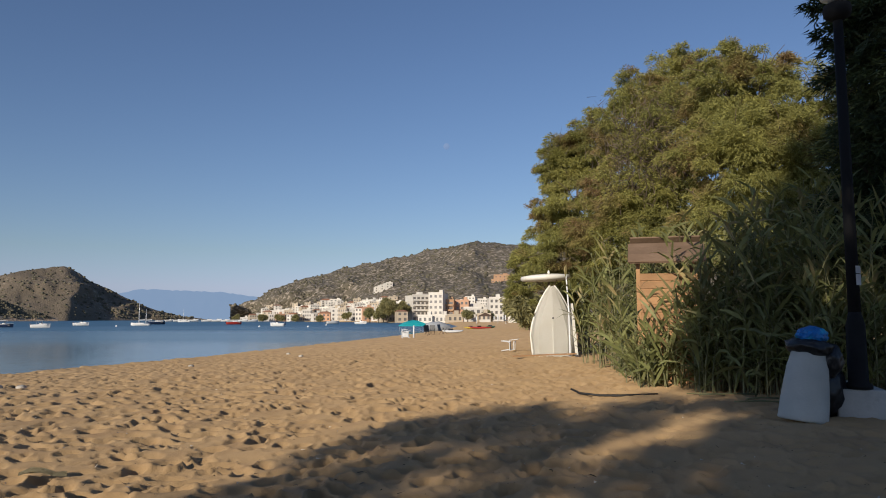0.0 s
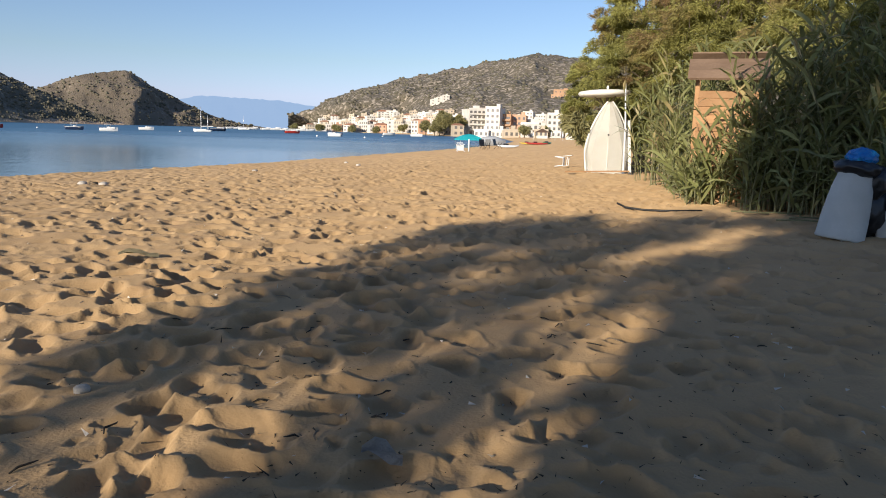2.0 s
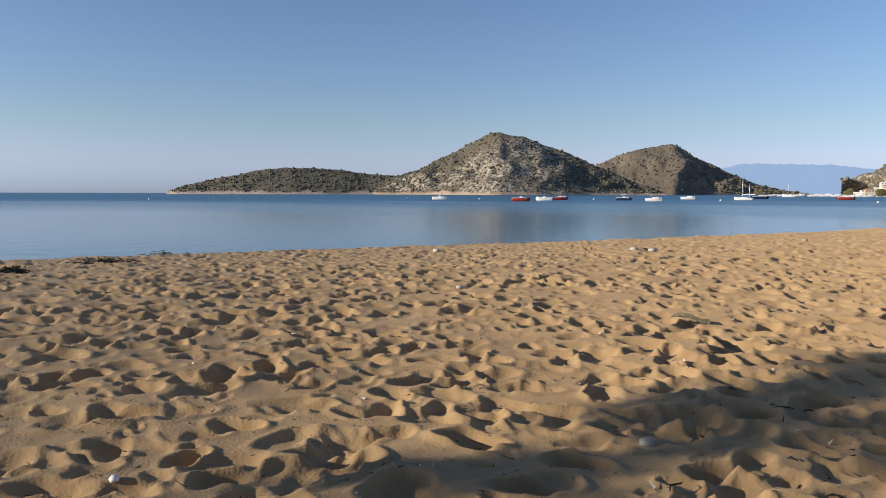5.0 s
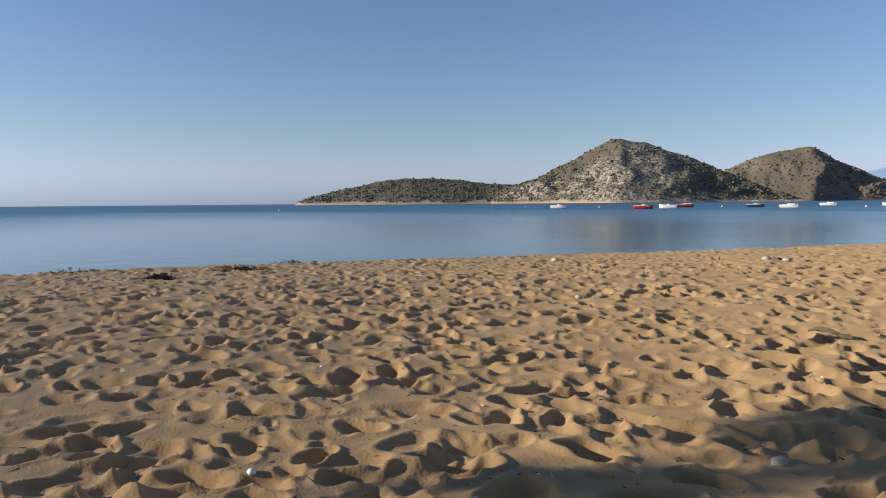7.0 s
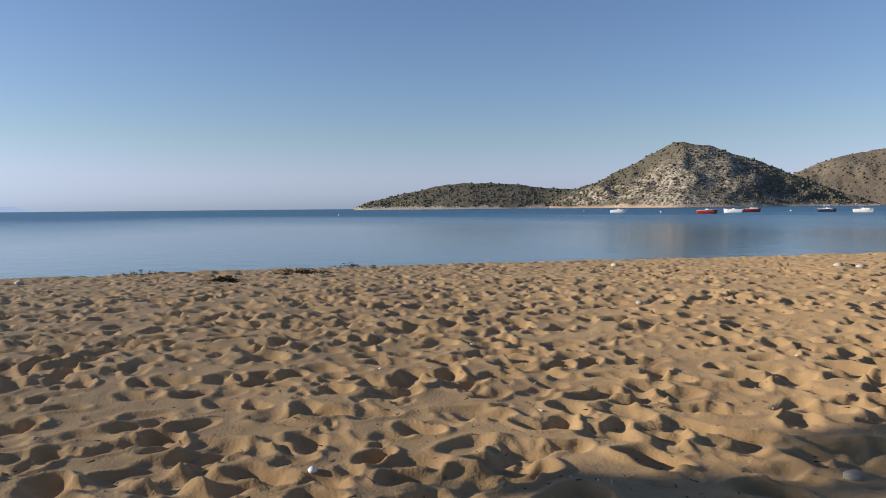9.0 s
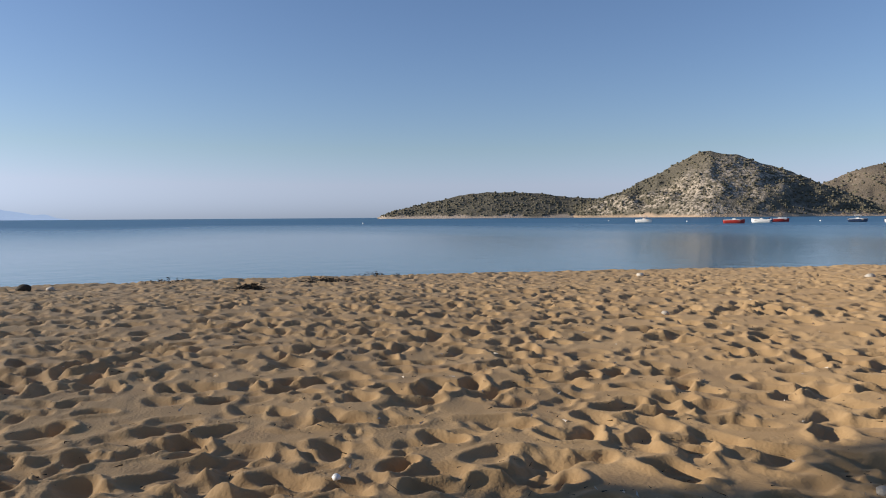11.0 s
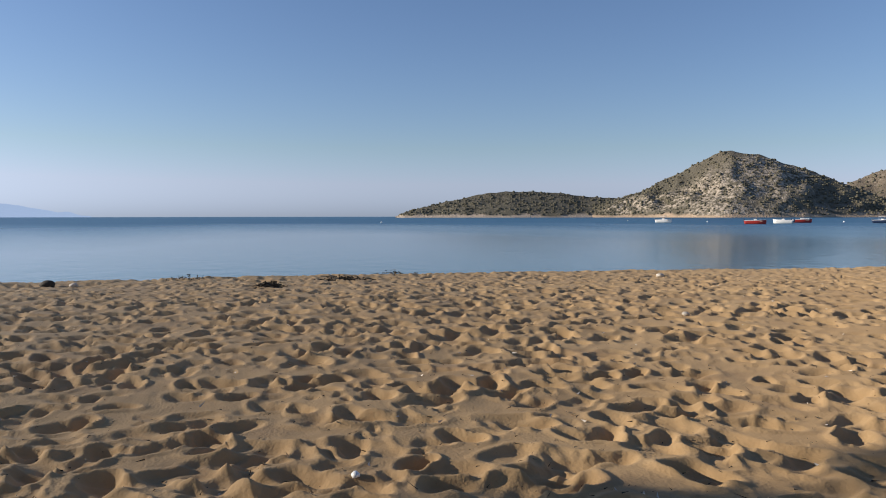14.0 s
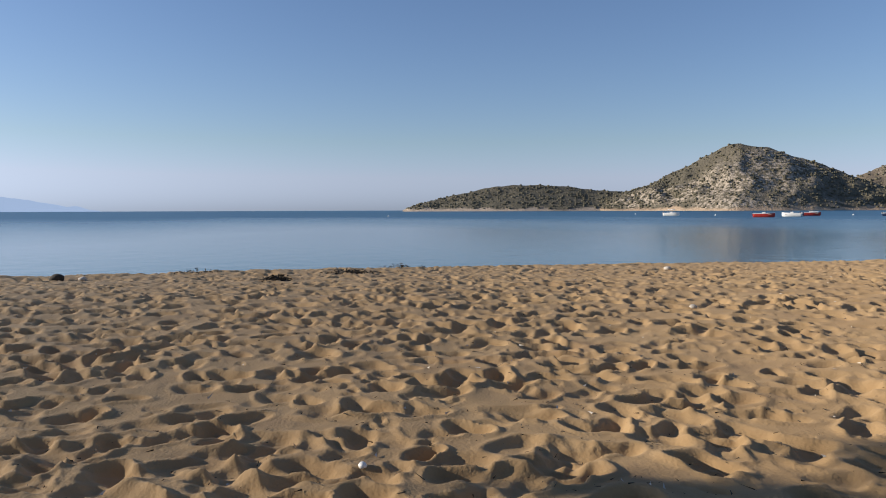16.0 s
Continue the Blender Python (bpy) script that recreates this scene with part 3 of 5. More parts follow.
# ---------- reeds ----------
def reed_clump(x, y, spread, stems, height, seed, label="giant reeds with arching green blades and dry stalks"):
    rs = np.random.RandomState(seed)
    t = thing("reed_clump", label, "reeds", pose(x, y, 0.02), "reed bed beside the beach")
    bm = bmesh.new()
    pts, dirs, ln, wd = [], [], [], []
    for k in range(stems):
        r, a = spread * math.sqrt(rs.rand()), rs.uniform(0, 6.28)
        bx, by = r * math.cos(a), r * math.sin(a)
        h = height * rs.uniform(0.45, 1.1)
        lx, ly = bx * 0.25 + rs.normal() * 0.16 * h, by * 0.25 + rs.normal() * 0.16 * h
        stem = [Vector((bx + lx * q * q, by + ly * q * q, h * q - 0.03)) for q in (0, 0.4, 0.75, 1)]
        tube(stem, [0.012, 0.011, 0.008, 0.003], 4, bm, caps=False)
        turn = rs.uniform(0, 6.28)
        for j in range(int(5 + 4 * h)):
            q = 0.10 + 0.9 * (j + rs.rand()) / (5 + 4 * h)
            i = min(2, int(q * 3))
            p = stem[i].lerp(stem[i + 1], q * 3 - i) if q < 1 else stem[-1]
            turn += 2.6 + rs.normal() * 0.5
            up = rs.uniform(0.5, 2.1)
            pts.append(p)
            dirs.append((math.cos(turn), math.sin(turn), up))
            ln.append(rs.uniform(0.4, 0.85) * (0.75 if q > 0.9 else 1))
            wd.append(rs.uniform(0.035, 0.07))
    part("stalk_mass", bm, REED_STEM, t, smooth=True)
    n = len(pts)
    p, d, L, W = np.array(pts), np.array(dirs), np.array(ln)[:, None], np.array(wd)[:, None]
    d /= np.linalg.norm(d, axis=1, keepdims=True)
    side = np.cross(d, np.array([0, 0, 1.0]) + 0.4 * rs.normal(size=(n, 3)))
    side /= np.linalg.norm(side, axis=1, keepdims=True)
    droop = rs.uniform(0.1, 0.75, (n, 1)) * np.array([0, 0, -1.0])
    rows = []
    for q, w in ((0, 0.5), (0.3, 1.0), (0.65, 0.8), (1.0, 0.06)):
        c = p + d * L * q + droop * L * q * q
        rows += [c - side * W * w / 2, c + side * W * w / 2]
    v = np.stack(rows, 1)
    f = np.array([[0, 1, 3, 2], [2, 3, 5, 4], [4, 5, 7, 6]])[None] + 8 * np.arange(n)[:, None, None]
    b = new("foliage", mesh_of("foliage", v.reshape(-1, 3), f.reshape(-1, 4), REED))
    b.parent = t
    return t


REEDS = [(4.3, 19.8, .7, 26, 2.8), (4.9, 18.2, .7, 26, 3.2), (4.2, 17.4, .55, 22, 2.4), (4.3, 16.2, .6, 26, 2.8), (5.3, 16.4, .7, 24, 3.3), (4.0, 15.0, .45, 22, 1.9), (4.9, 15.2, .6, 24, 2.9),
         (3.75, 13.6, .4, 22, 1.2), (3.7, 12.9, .35, 18, 1.1), (4.15, 12.5, .4, 22, 1.7), (4.55, 12.2, .42, 24, 2.7), (4.3, 11.8, .35, 20, 1.7), (4.95, 12.3, .45, 26, 3.1), (4.75, 11.5, .4, 22, 1.9), (5.2, 11.6, .5, 26, 2.6), (5.2, 10.8, .45, 22, 1.9),
         (5.7, 11.8, .55, 26, 3.3), (5.9, 11.0, .5, 24, 2.7), (6.4, 11.8, .6, 26, 3.4), (6.6, 10.8, .6, 24, 2.8), (7.3, 11.4, .7, 26, 3.3), (6.0, 13.2, .7, 24, 3.3), (7.2, 12.8, .8, 24, 3.5), (7.6, 10.4, .7, 24, 2.6), (6.0, 14.6, .7, 24, 3.0), (7.4, 14.6, .9, 24, 3.4), (8.6, 12, .9, 26, 3.2), (8.8, 10, .9, 26, 2.8)]
for k, (x, y, s, n, h) in enumerate(REEDS):
    reed_clump(x, y, s, n, h, 300 + k)


# ---------- paints ----------
WHITE_GRP = material("weathered_white_hull", (0.88, 0.85, 0.76), 0.45, (0.80, 0.76, 0.65), 1.3, 14.0, 0.1, spot=(0.66, 0.58, 0.42), spot_scale=1.6, spot_edge=(0.62, 0.85))
WHITE_PLASTIC = material("white_plastic", (0.78, 0.78, 0.76), 0.4, (0.68, 0.68, 0.66), 3.0, 30.0, 0.05)
WOOD = material("tan_boards", (0.46, 0.265, 0.12), 0.75, (0.31, 0.165, 0.07), 2.0, 18.0, 0.3, vary=0.22)
WOOD_ROOF = material("brown_roof_boards", (0.27, 0.18, 0.115), 0.85, (0.18, 0.115, 0.07), 2.0, 16.0, 0.4, vary=0.12)
WOOD_GREY = material("driftwood", (0.26, 0.20, 0.13), 0.9, (0.15, 0.11, 0.07), 3.0, 20.0, 0.5)
DRUM = material("scuffed_pale_drum", (0.53, 0.53, 0.49), 0.55, (0.43, 0.43, 0.39), 2.5, 25.0, 0.15, spot=(0.36, 0.33, 0.28), spot_scale=3.0, spot_edge=(0.64, 0.8))
BAG_BLACK = material("black_bin_liner", (0.018, 0.018, 0.02), 0.35, (0.01, 0.01, 0.012), 6.0, 30.0, 0.4, depth=0.01)
BAG_BLUE = material("blue_plastic_bag", (0.02, 0.22, 0.55), 0.35, (0.01, 0.12, 0.40), 6.0, 30.0, 0.4, spot=(0.05, 0.42, 0.60), spot_scale=7.0, depth=0.01)
BLACK_IRON = material("black_iron", (0.016, 0.016, 0.017), 0.75, (0.012, 0.012, 0.013), 4.0, 40.0, 0.2)
CONCRETE = material("whitewashed_concrete", (0.55, 0.54, 0.51), 0.9, (0.42, 0.41, 0.38), 3.0, 30.0, 0.3, spot=(0.3, 0.28, 0.25), spot_scale=3.5, spot_edge=(0.6, 0.8))
BLACK_IRON.node_tree.nodes["Principled BSDF"].inputs["Specular IOR Level"].default_value = 0.15
RUBBER = material("black_hose", (0.02, 0.018, 0.016), 0.6)
WEED = material("dry_seaweed", (0.045, 0.035, 0.022), 0.9, (0.02, 0.016, 0.01), 8.0, 40.0, 0.5, vary=-0.4)
STONE = material("pale_stone", (0.58, 0.53, 0.45), 0.85, (0.42, 0.37, 0.30), 12.0, 60.0, 0.4, vary=0.2)
GLOBE = material("milky_globe", (0.72, 0.74, 0.76), 0.25, (0.66, 0.68, 0.70), 3.0, 20.0, 0)
PALE_MARK = material("pale_sticker", (0.6, 0.6, 0.6), 0.6)


# ---------- upturned boat and sunshade ----------
def boat_on_end():
    t = thing("rowing_boat", "weathered white rowing boat stood upright on its stern", "boat", pose(3.64, 23.85, 0.0, 3, 0, -7))
    bm = bmesh.new()
    rings = []
    for k in range(21):
        q = k / 20
        z = 2.32 * q
        full = (1 - max(0.0, (q - 0.25) / 0.75) ** 1.7) ** 0.9 * (0.92 + 0.08 * min(1, q / 0.3)) + 0.07 * q
        gun, flat = 0.70 * full + 0.01, 0.53 * full * (1 - 0.25 * q) + 0.006
        lift = 0.30 * max(0, (q - 0.35) / 0.65) ** 2
        rings.append([bm.verts.new(v) for v in ((-gun, 0.46, z), (-gun * 0.98, 0.36, z), (-gun * 0.9, 0.16 + lift * .5, z), (-flat, 0.03 + lift, z), (-flat * 0.92, lift, z), (0, -0.025 + lift, z), (flat * 0.92, lift, z), (flat, 0.03 + lift, z), (gun * 0.9, 0.16 + lift * .5, z), (gun * 0.98, 0.36, z), (gun, 0.46, z))])
    for a, b in zip(rings, rings[1:]):
        for i in range(10):
            bm.faces.new((a[i], a[i + 1], b[i + 1], b[i]))
    bm.faces.new(rings[0][::-1])
    bmesh.ops.solidify(bm, geom=bm.faces[:], thickness=0.03)
    bmesh.ops.recalc_face_normals(bm, faces=bm.faces[:])
    part("hull", bm, WHITE_GRP, t, smooth=False)
    for s in (-1, 1):
        pts = []
        for k in range(14):
            q = k / 13
            full = (1 - max(0.0, (q - 0.25) / 0.75) ** 1.7) ** 0.9 * (0.92 + 0.08 * min(1, q / 0.3)) + 0.07 * q
            pts.append((s * (0.70 * full + 0.02), 0.45, 2.33 * q))
        part("rubbing_strake", tube(pts, 0.035, 6), WHITE_GRP, t, smooth=True)
    part("drain_plug", lathe([(0.03, 0), (0.03, 0.02), (0.018, 0.025)], 10, m=pose(0.0, 0.02, 1.27, 90)), BLACK_IRON, t, "dark drain plug")
    part("keel_strip", tube([(0, -0.03, 0.03), (0, -0.03, 0.9), (0, 0.0, 1.2)], [0.012, 0.012, 0.006], 6), WHITE_GRP, t)


boat_on_end()


def sunshade():
    t = thing("beach_sunshade", "round white sunshade with a thick rim on a post", "sunshade", pose(3.66, 24.75, 0.0))
    part("post", tube([(0, 0, -0.3), (0, 0, 2.62)], 0.045, 10), WOOD_GREY, t, smooth=True)
    c = part("canopy", lathe([(0.02, 2.50), (0.55, 2.53), (0.78, 2.55), (0.84, 2.60), (0.85, 2.66), (0.81, 2.71), (0.5, 2.75), (0.02, 2.78)], 40, m=pose(0, 0, 0, 0, -2.5, 0)), WHITE_GRP, t, smooth=True)
    part("finial", lathe([(0.03, 2.76), (0.045, 2.82), (0.03, 2.88), (0.01, 2.90)], 12), WHITE_GRP, c, smooth=True)
    for k in range(4):
        a = k * math.pi / 2 + 0.4
        part("brace", tube([(0, 0, 2.1), (0.5 * math.cos(a), 0.5 * math.sin(a), 2.53)], 0.018, 6), WOOD_GREY, t)


sunshade()
pole = part("slim_pole", tube([(4.12, 23.45, -0.1), (4.10, 23.48, 1.5), (4.03, 23.55, 2.92)], [0.03, 0.028, 0.02], 8), WHITE_PLASTIC)
tagged(pole, "slim pale pole leaning beside the upright boat", "pole")
side_pole = part("leaning_board", box(0.09, 0.05, 1.75, bevel=0.008), WHITE_GRP)
side_pole.matrix_world = pose(4.36, 23.6, 0.0, -3, -4, 10)
tagged(side_pole, "narrow weathered white board leaning on the boat", "board")
plank = part("plank", box(2.1, 0.14, 0.04, bevel=0.006), WOOD)
plank.matrix_world = pose(3.25, 23.15, 0.09, 0, -1.5, 12)
tagged(plank, "long weathered plank lying on the sand", "plank")
for k, (x, y, h, a) in enumerate(((4.9, 25.4, 0.75, 20), (5.2, 25.8, 0.6, -35), (5.0, 26.1, 0.9, 50))):
    b = part("dead_branch", tube([(0, 0, -0.05), (0.15, 0.05, h * 0.5), (0.45, 0.1, h)], [0.035, 0.025, 0.01], 6, tube([(0.15, 0.05, h * 0.5), (-0.1, 0.2, h * 0.9)], [0.02, 0.006], 5)), WOOD_GREY)
    b.matrix_world = pose(x, y, 0.02, 0, 0, a)
    tagged(b, "grey dead branch stuck in the sand", "branch")


# ---------- boarded cabin in the reeds ----------
def cabin():
    t = thing("wooden_cabin", "small tan boarded cabin with a brown board roof", "cabin", pose(4.06, 13.32, 0.0, 0, 0, -16))
    for x, y in ((-0.5, 0.02), (0.5, 0.02), (-0.5, 0.98), (0.5, 0.98)):
        part("corner_post", box(0.07, 0.07, 2.42, x, y, bevel=0.006), WOOD, t, "reddish corner post")
    for side in range(4):
        size = (0.93, 0.02) if side < 2 else (0.02, 0.89)
        mid = (0, 0.02 + side * 0.96) if side < 2 else (side - 2.5, 0.5)
        wall = part("wall_panel", box(size[0], size[1], 2.04, mid[0], mid[1], 0.02), WOOD, t)
        for k in range(14):
            z = 0.03 + k * 0.147
            bm = box(0.94, 0.018, 0.128, 0, -0.004 if side == 0 else 1.004, z, 0.004) if side < 2 else box(0.018, 0.90, 0.128, -0.524 if side == 2 else 0.524, 0.5, z, 0.004)
            part("board", bm, WOOD, wall)
    roof = part("roof", box(1.28, 0.68, 0.03, 0, 0.26, 0, m=pose(0, 0, 2.42, 33) @ pose(0, -0.26, 0), bevel=0.004), WOOD_ROOF, t)
    back = part("roof", box(1.28, 0.68, 0.03, 0, 0, 0, m=pose(0, 0.86, 2.60, -33), bevel=0.004), WOOD_ROOF, t)
    for k in range(5):
        part("roof_board", box(1.34, 0.15, 0.022, 0, -0.02 + k * 0.138, 0.032, 0.004, m=pose(0, 0, 2.42, 33) @ pose(0, -0.26, 0)), WOOD_ROOF, roof)
    part("header", box(1.08, 0.05, 0.09, 0, -0.005, 2.30, 0.005), WOOD_ROOF, t)


cabin()


# ---------- bin, lamp post and concrete block ----------
def crumpled(r, h, seed, mat_scale=1.0, squash=1.0):
    bm = bmesh.new()
    bmesh.ops.create_icosphere(bm, subdivisions=4, radius=1)
    for v in bm.verts:
        d = 1 + 0.16 * noise.noise(v.co * 2.1 + Vector((seed, 0, 0))) + 0.10 * abs(noise.noise(v.co * 5.3 + Vector((0, seed, 0)))) + 0.05 * noise.noise(v.co * 11)
        v.co = Vector((v.co.x * r * d, v.co.y * r * d * squash, v.co.z * h * d))
    return bm


def bin_thing():
    t = thing("rubbish_bin", "pale leaning drum used as a bin, full of bags", "bin", pose(4.06, 8.62, 0.085, -2, 9, 0))
    part("drum", lathe([(0.255, 0.0), (0.268, 0.02), (0.262, 0.05), (0.255, 0.25), (0.25, 0.27), (0.25, 0.30), (0.225, 0.55), (0.222, 0.57), (0.22, 0.60), (0.19, 0.74), (0.185, 0.78)], 36), DRUM, t, smooth=True)
    bm = crumpled(0.25, 0.12, 3.0)
    bmesh.ops.translate(bm, verts=bm.verts, vec=(0, 0, 0.84))
    liner = part("bin_liner", bm, BAG_BLACK, t, "black bin liner folded over the rim", smooth=True)
    bm = crumpled(0.15, 0.20, 9.0)
    bmesh.ops.translate(bm, verts=bm.verts, vec=(0.22, -0.02, 0.72))
    part("bag_fold", bm, BAG_BLACK, liner, smooth=True)


bin_thing()
bag = part("plastic_bag", crumpled(0.165, 0.115, 15.0), BAG_BLUE)
bag.matrix_world = pose(4.20, 8.60, 1.045)
tagged(bag, "crumpled blue plastic bag lying on the full bin", "bag")
sack = part("bin_bag", crumpled(0.26, 0.34, 21.0), BAG_BLACK, smooth=True)
sack.matrix_world = pose(4.52, 9.05, 0.40)
tagged(sack, "full black bin bag standing behind the bin", "bag")


def lamp_post():
    x, y = -math.sin(radians(-28.75)) * 10.15, math.cos(radians(-28.75)) * 10.15
    t = thing("lamp_post", "black iron lamp post with a milky globe", "lamp post", pose(x, y, 0.42))
    part("base", lathe([(0.15, 0), (0.15, 0.05), (0.11, 0.08), (0.105, 0.75), (0.085, 0.82), (0.07, 0.9)], 20), BLACK_IRON, t, smooth=True)
    part("shaft", tube([(0, 0, 0.85), (0, 0, 2.4), (0, 0, 4.55)], [0.07, 0.065, 0.055], 16), BLACK_IRON, t, smooth=True)
    part("collar", lathe([(0.06, 4.50), (0.15, 4.56), (0.165, 4.64), (0.15, 4.70), (0.08, 4.74)], 20), BLACK_IRON, t, smooth=True)
    part("globe", lathe([(0.08, 4.74), (0.18, 4.80), (0.25, 4.95), (0.25, 5.06), (0.18, 5.19), (0.05, 5.25)], 24), GLOBE, t, "milky white globe", smooth=True)
    for z, h in ((1.36, 0.09), (1.22, 0.13)):
        part("sticker", box(0.09, 0.004, h, 0.0, -0.073, z, m=pose(0, 0, 0, 0, 0, 28)), PALE_MARK, t, "torn pale sticker")


lamp_post()
block = part("concrete_block", box(0.52, 1.35, 0.34, bevel=0.02), CONCRETE)
block.matrix_world = pose(5.07, 9.42, 0.08, 0, 0, -19)
tagged(block, "whitewashed concrete block at the foot of the lamp post", "block")

hose = part("hose", tube([(2.09, 12.25, 0.10), (2.2, 12.1, 0.05), (2.45, 11.9, 0.035), (2.8, 11.82, 0.04), (3.35, 11.7, 0.07)], 0.018, 7), RUBBER, smooth=True)
tagged(hose, "black hose lying on the sand", "hose")
for k, (x, y, l, a, z) in enumerate(((4.2, 11.05, 0.9, 5, .13), (3.95, 11.3, 0.55, -25, .11), (4.5, 10.6, 0.5, 10, .12), (4.3, 10.2, 0.7, -8, .12))):
    s = part("dry_cane", tube([(-l / 2, 0, 0), (0, 0.03, 0.012), (l / 2, 0, 0)], 0.012, 6), REED_STEM, smooth=True)
    s.matrix_world = pose(x, y, z, 0, 0, a)
    tagged(s, "dry reed cane lying on the sand", "cane")
# two dark lumps of unknown kind, given the weed material for its tone
for k, (x, y, r, sx) in enumerate(((3.32, 5.62, 0.13, 1.5), (3.55, 5.75, 0.11, 1.2))):
    s = part("dark_lump", crumpled(r, r * 0.55, 30 + k), WEED, smooth=True)
    s.matrix_world = pose(x, y, 0.12)
    tagged(s, "dark lump of unknown kind on shaded sand", "weed")


# ---------- seaside town ----------
RENDER_WHITE = material("white_render", (0.76, 0.71, 0.62), 0.85, (0.64, 0.59, 0.51), 0.3, 3.0, 0.1, vary=0.10)
RENDER_CREAM = material("cream_render", (0.58, 0.49, 0.36), 0.85, (0.48, 0.39, 0.28), 0.3, 3.0, 0.1, vary=0.12)
RENDER_PINK = material("salmon_render", (0.62, 0.38, 0.24), 0.85, (0.52, 0.30, 0.19), 0.3, 3.0, 0.1)
RENDER_OCHRE = material("ochre_render", (0.50, 0.31, 0.18), 0.9, (0.42, 0.25, 0.14), 0.3, 3.0, 0.1)
TILE_ROOF = material("terracotta_tiles", (0.42, 0.20, 0.11), 0.9, (0.32, 0.15, 0.08), 0.6, 4.0, 0.3, vary=0.15)
FLAT_ROOF = material("flat_roof", (0.55, 0.52, 0.48), 0.9, (0.45, 0.42, 0.38), 0.5, 4.0, 0.2)
# dark panes with distance haze put into their colour as a paler tone
GLASS_DARK = material("hazed_window", (0.20, 0.18, 0.16), 0.2, (0.13, 0.12, 0.11), 1.0, 6.0, 0)
SHUTTER = material("brown_shutter", (0.16, 0.10, 0.06), 0.6)
HULL_WHITE = material("white_boat_paint", (0.78, 0.77, 0.74), 0.3, (0.70, 0.69, 0.66), 0.8, 8.0, 0.05)
HULL_RED = material("red_boat_paint", (0.50, 0.05, 0.035), 0.35, (0.40, 0.04, 0.03), 0.8, 8.0, 0.05)
HULL_NAVY = material("navy_boat_paint", (0.03, 0.05, 0.10), 0.35, (0.02, 0.03, 0.07), 0.8, 8.0, 0.05)
DECK = material("boat_deck", (0.50, 0.44, 0.36), 0.6, (0.40, 0.34, 0.27), 1.5, 12.0, 0.1)
CANVAS_GREY = material("grey_canvas", (0.42, 0.43, 0.44), 0.8, (0.34, 0.35, 0.36), 1.5, 14.0, 0.2)
CANVAS_TEAL = material("turquoise_canvas", (0.03, 0.42, 0.44), 0.7, (0.02, 0.34, 0.37), 1.5, 14.0, 0.2)
ALU = material("aluminium_mast", (0.62, 0.62, 0.62), 0.35, (0.52, 0.52, 0.52), 2.0, 20.0, 0, metal=0.6)
KAYAK_GREEN = material("green_plastic", (0.05, 0.32, 0.13), 0.4)
KAYAK_YELLOW = material("yellow_plastic", (0.70, 0.48, 0.06), 0.4)

TOWN_LEAF = material("dusty_olive_leaf", (0.42, 0.37, 0.16), 0.8, (0.28, 0.26, 0.11), 0.3, 1.5, 0, vary=-0.35, through_light=0.4)

SLOPE = BVHTree.FromObject(bpy.data.objects["town_hill"], bpy.context.evaluated_depsgraph_get())


def on_slope(az, el):
    """The place on the town's hill towards an azimuth and elevation."""
    way = polar(az, math.cos(radians(el)), math.sin(radians(el)))
    spot = SLOPE.ray_cast(Vector((0, 0, EYE)), way)[0]
    return spot if spot else polar(az, 800, 2)


def flat(az, dist):
    p = polar(az, dist)
    z = float(ground_base(np.array([p.x]), np.array([p.y]))[0][0])
    return Vector((p.x, p.y, max(z, SEA + 0.25)))


WINDOWS = {}


def window_mesh(w, h, mat):
    key = (w, h, mat.name)
    if key not in WINDOWS:
        bm = box(w, 0.06, h)
        me = bpy.data.meshes.new("window")
        bm.to_mesh(me)
        bm.free()
        me.materials.append(mat)
        WINDOWS[key] = me
    return WINDOWS[key]


def house(spot, w, d, floors, bays, wall, label, turn=0.0, roof="flat", balconies=False, name="house", category="house", storey=3.0, sink=3.0, shutters=False, group="houses of the seaside town"):
    az = math.degrees(math.atan2(-spot.x, spot.y))
    h = floors * storey
    t = thing(name, label, category, pose(spot.x, spot.y, spot.z, 0, 0, az + turn), group)
    bm = box(w, d, h + sink, 0, d / 2, -sink)
    body = part("wall", bm, wall, t)
    if roof == "flat":
        bm = box(w + 0.3, d + 0.3, 0.25, 0, d / 2, h)
        box(w + 0.3, 0.2, 0.6, 0, -0.05, h + 0.25, bm=bm)
        part("roof", bm, wall, t)
        part("roof_hut", box(w * 0.25, d * 0.3, 2.2, w * 0.2, d * 0.6, h + 0.25), wall, t)
    else:
        bm = bmesh.new()
        q = [bm.verts.new(v) for v in ((-w / 2 - .4, -.4, h), (w / 2 + .4, -.4, h), (w / 2 + .4, d + .4, h), (-w / 2 - .4, d + .4, h), (-w / 4, d / 2, h + w * 0.16), (w / 4, d / 2, h + w * 0.16))]
        for f in ((0, 1, 5, 4), (1, 2, 5), (2, 3, 4, 5), (3, 0, 4), (3, 2, 1, 0)):
            bm.faces.new([q[i] for i in f])
        part("roof", bm, TILE_ROOF, t, "terracotta tiled roof")
    step = w / bays
    ww, wh = min(1.5, step * 0.5), 1.5
    if balconies:
        ww, wh = min(2.2, step * 0.62), 2.1
    for f in range(floors):
        for b in range(bays):
            x = -w / 2 + step * (b + 0.5)
            o = new("window", window_mesh(round(ww, 2), wh, SHUTTER if shutters and (b + f) % 3 == 0 else GLASS_DARK))
            o.parent = t
            o.location = (x, -0.005, f * storey + (0.15 if balconies else 0.9))
        if balconies and f:
            part("balcony", box(w * 0.98, 1.3, 0.16, 0, -0.7, f * storey - 0.1, bm=box(w * 0.98, 0.08, 0.85, 0, -1.32, f * storey + 0.06)), wall, t)
    return t


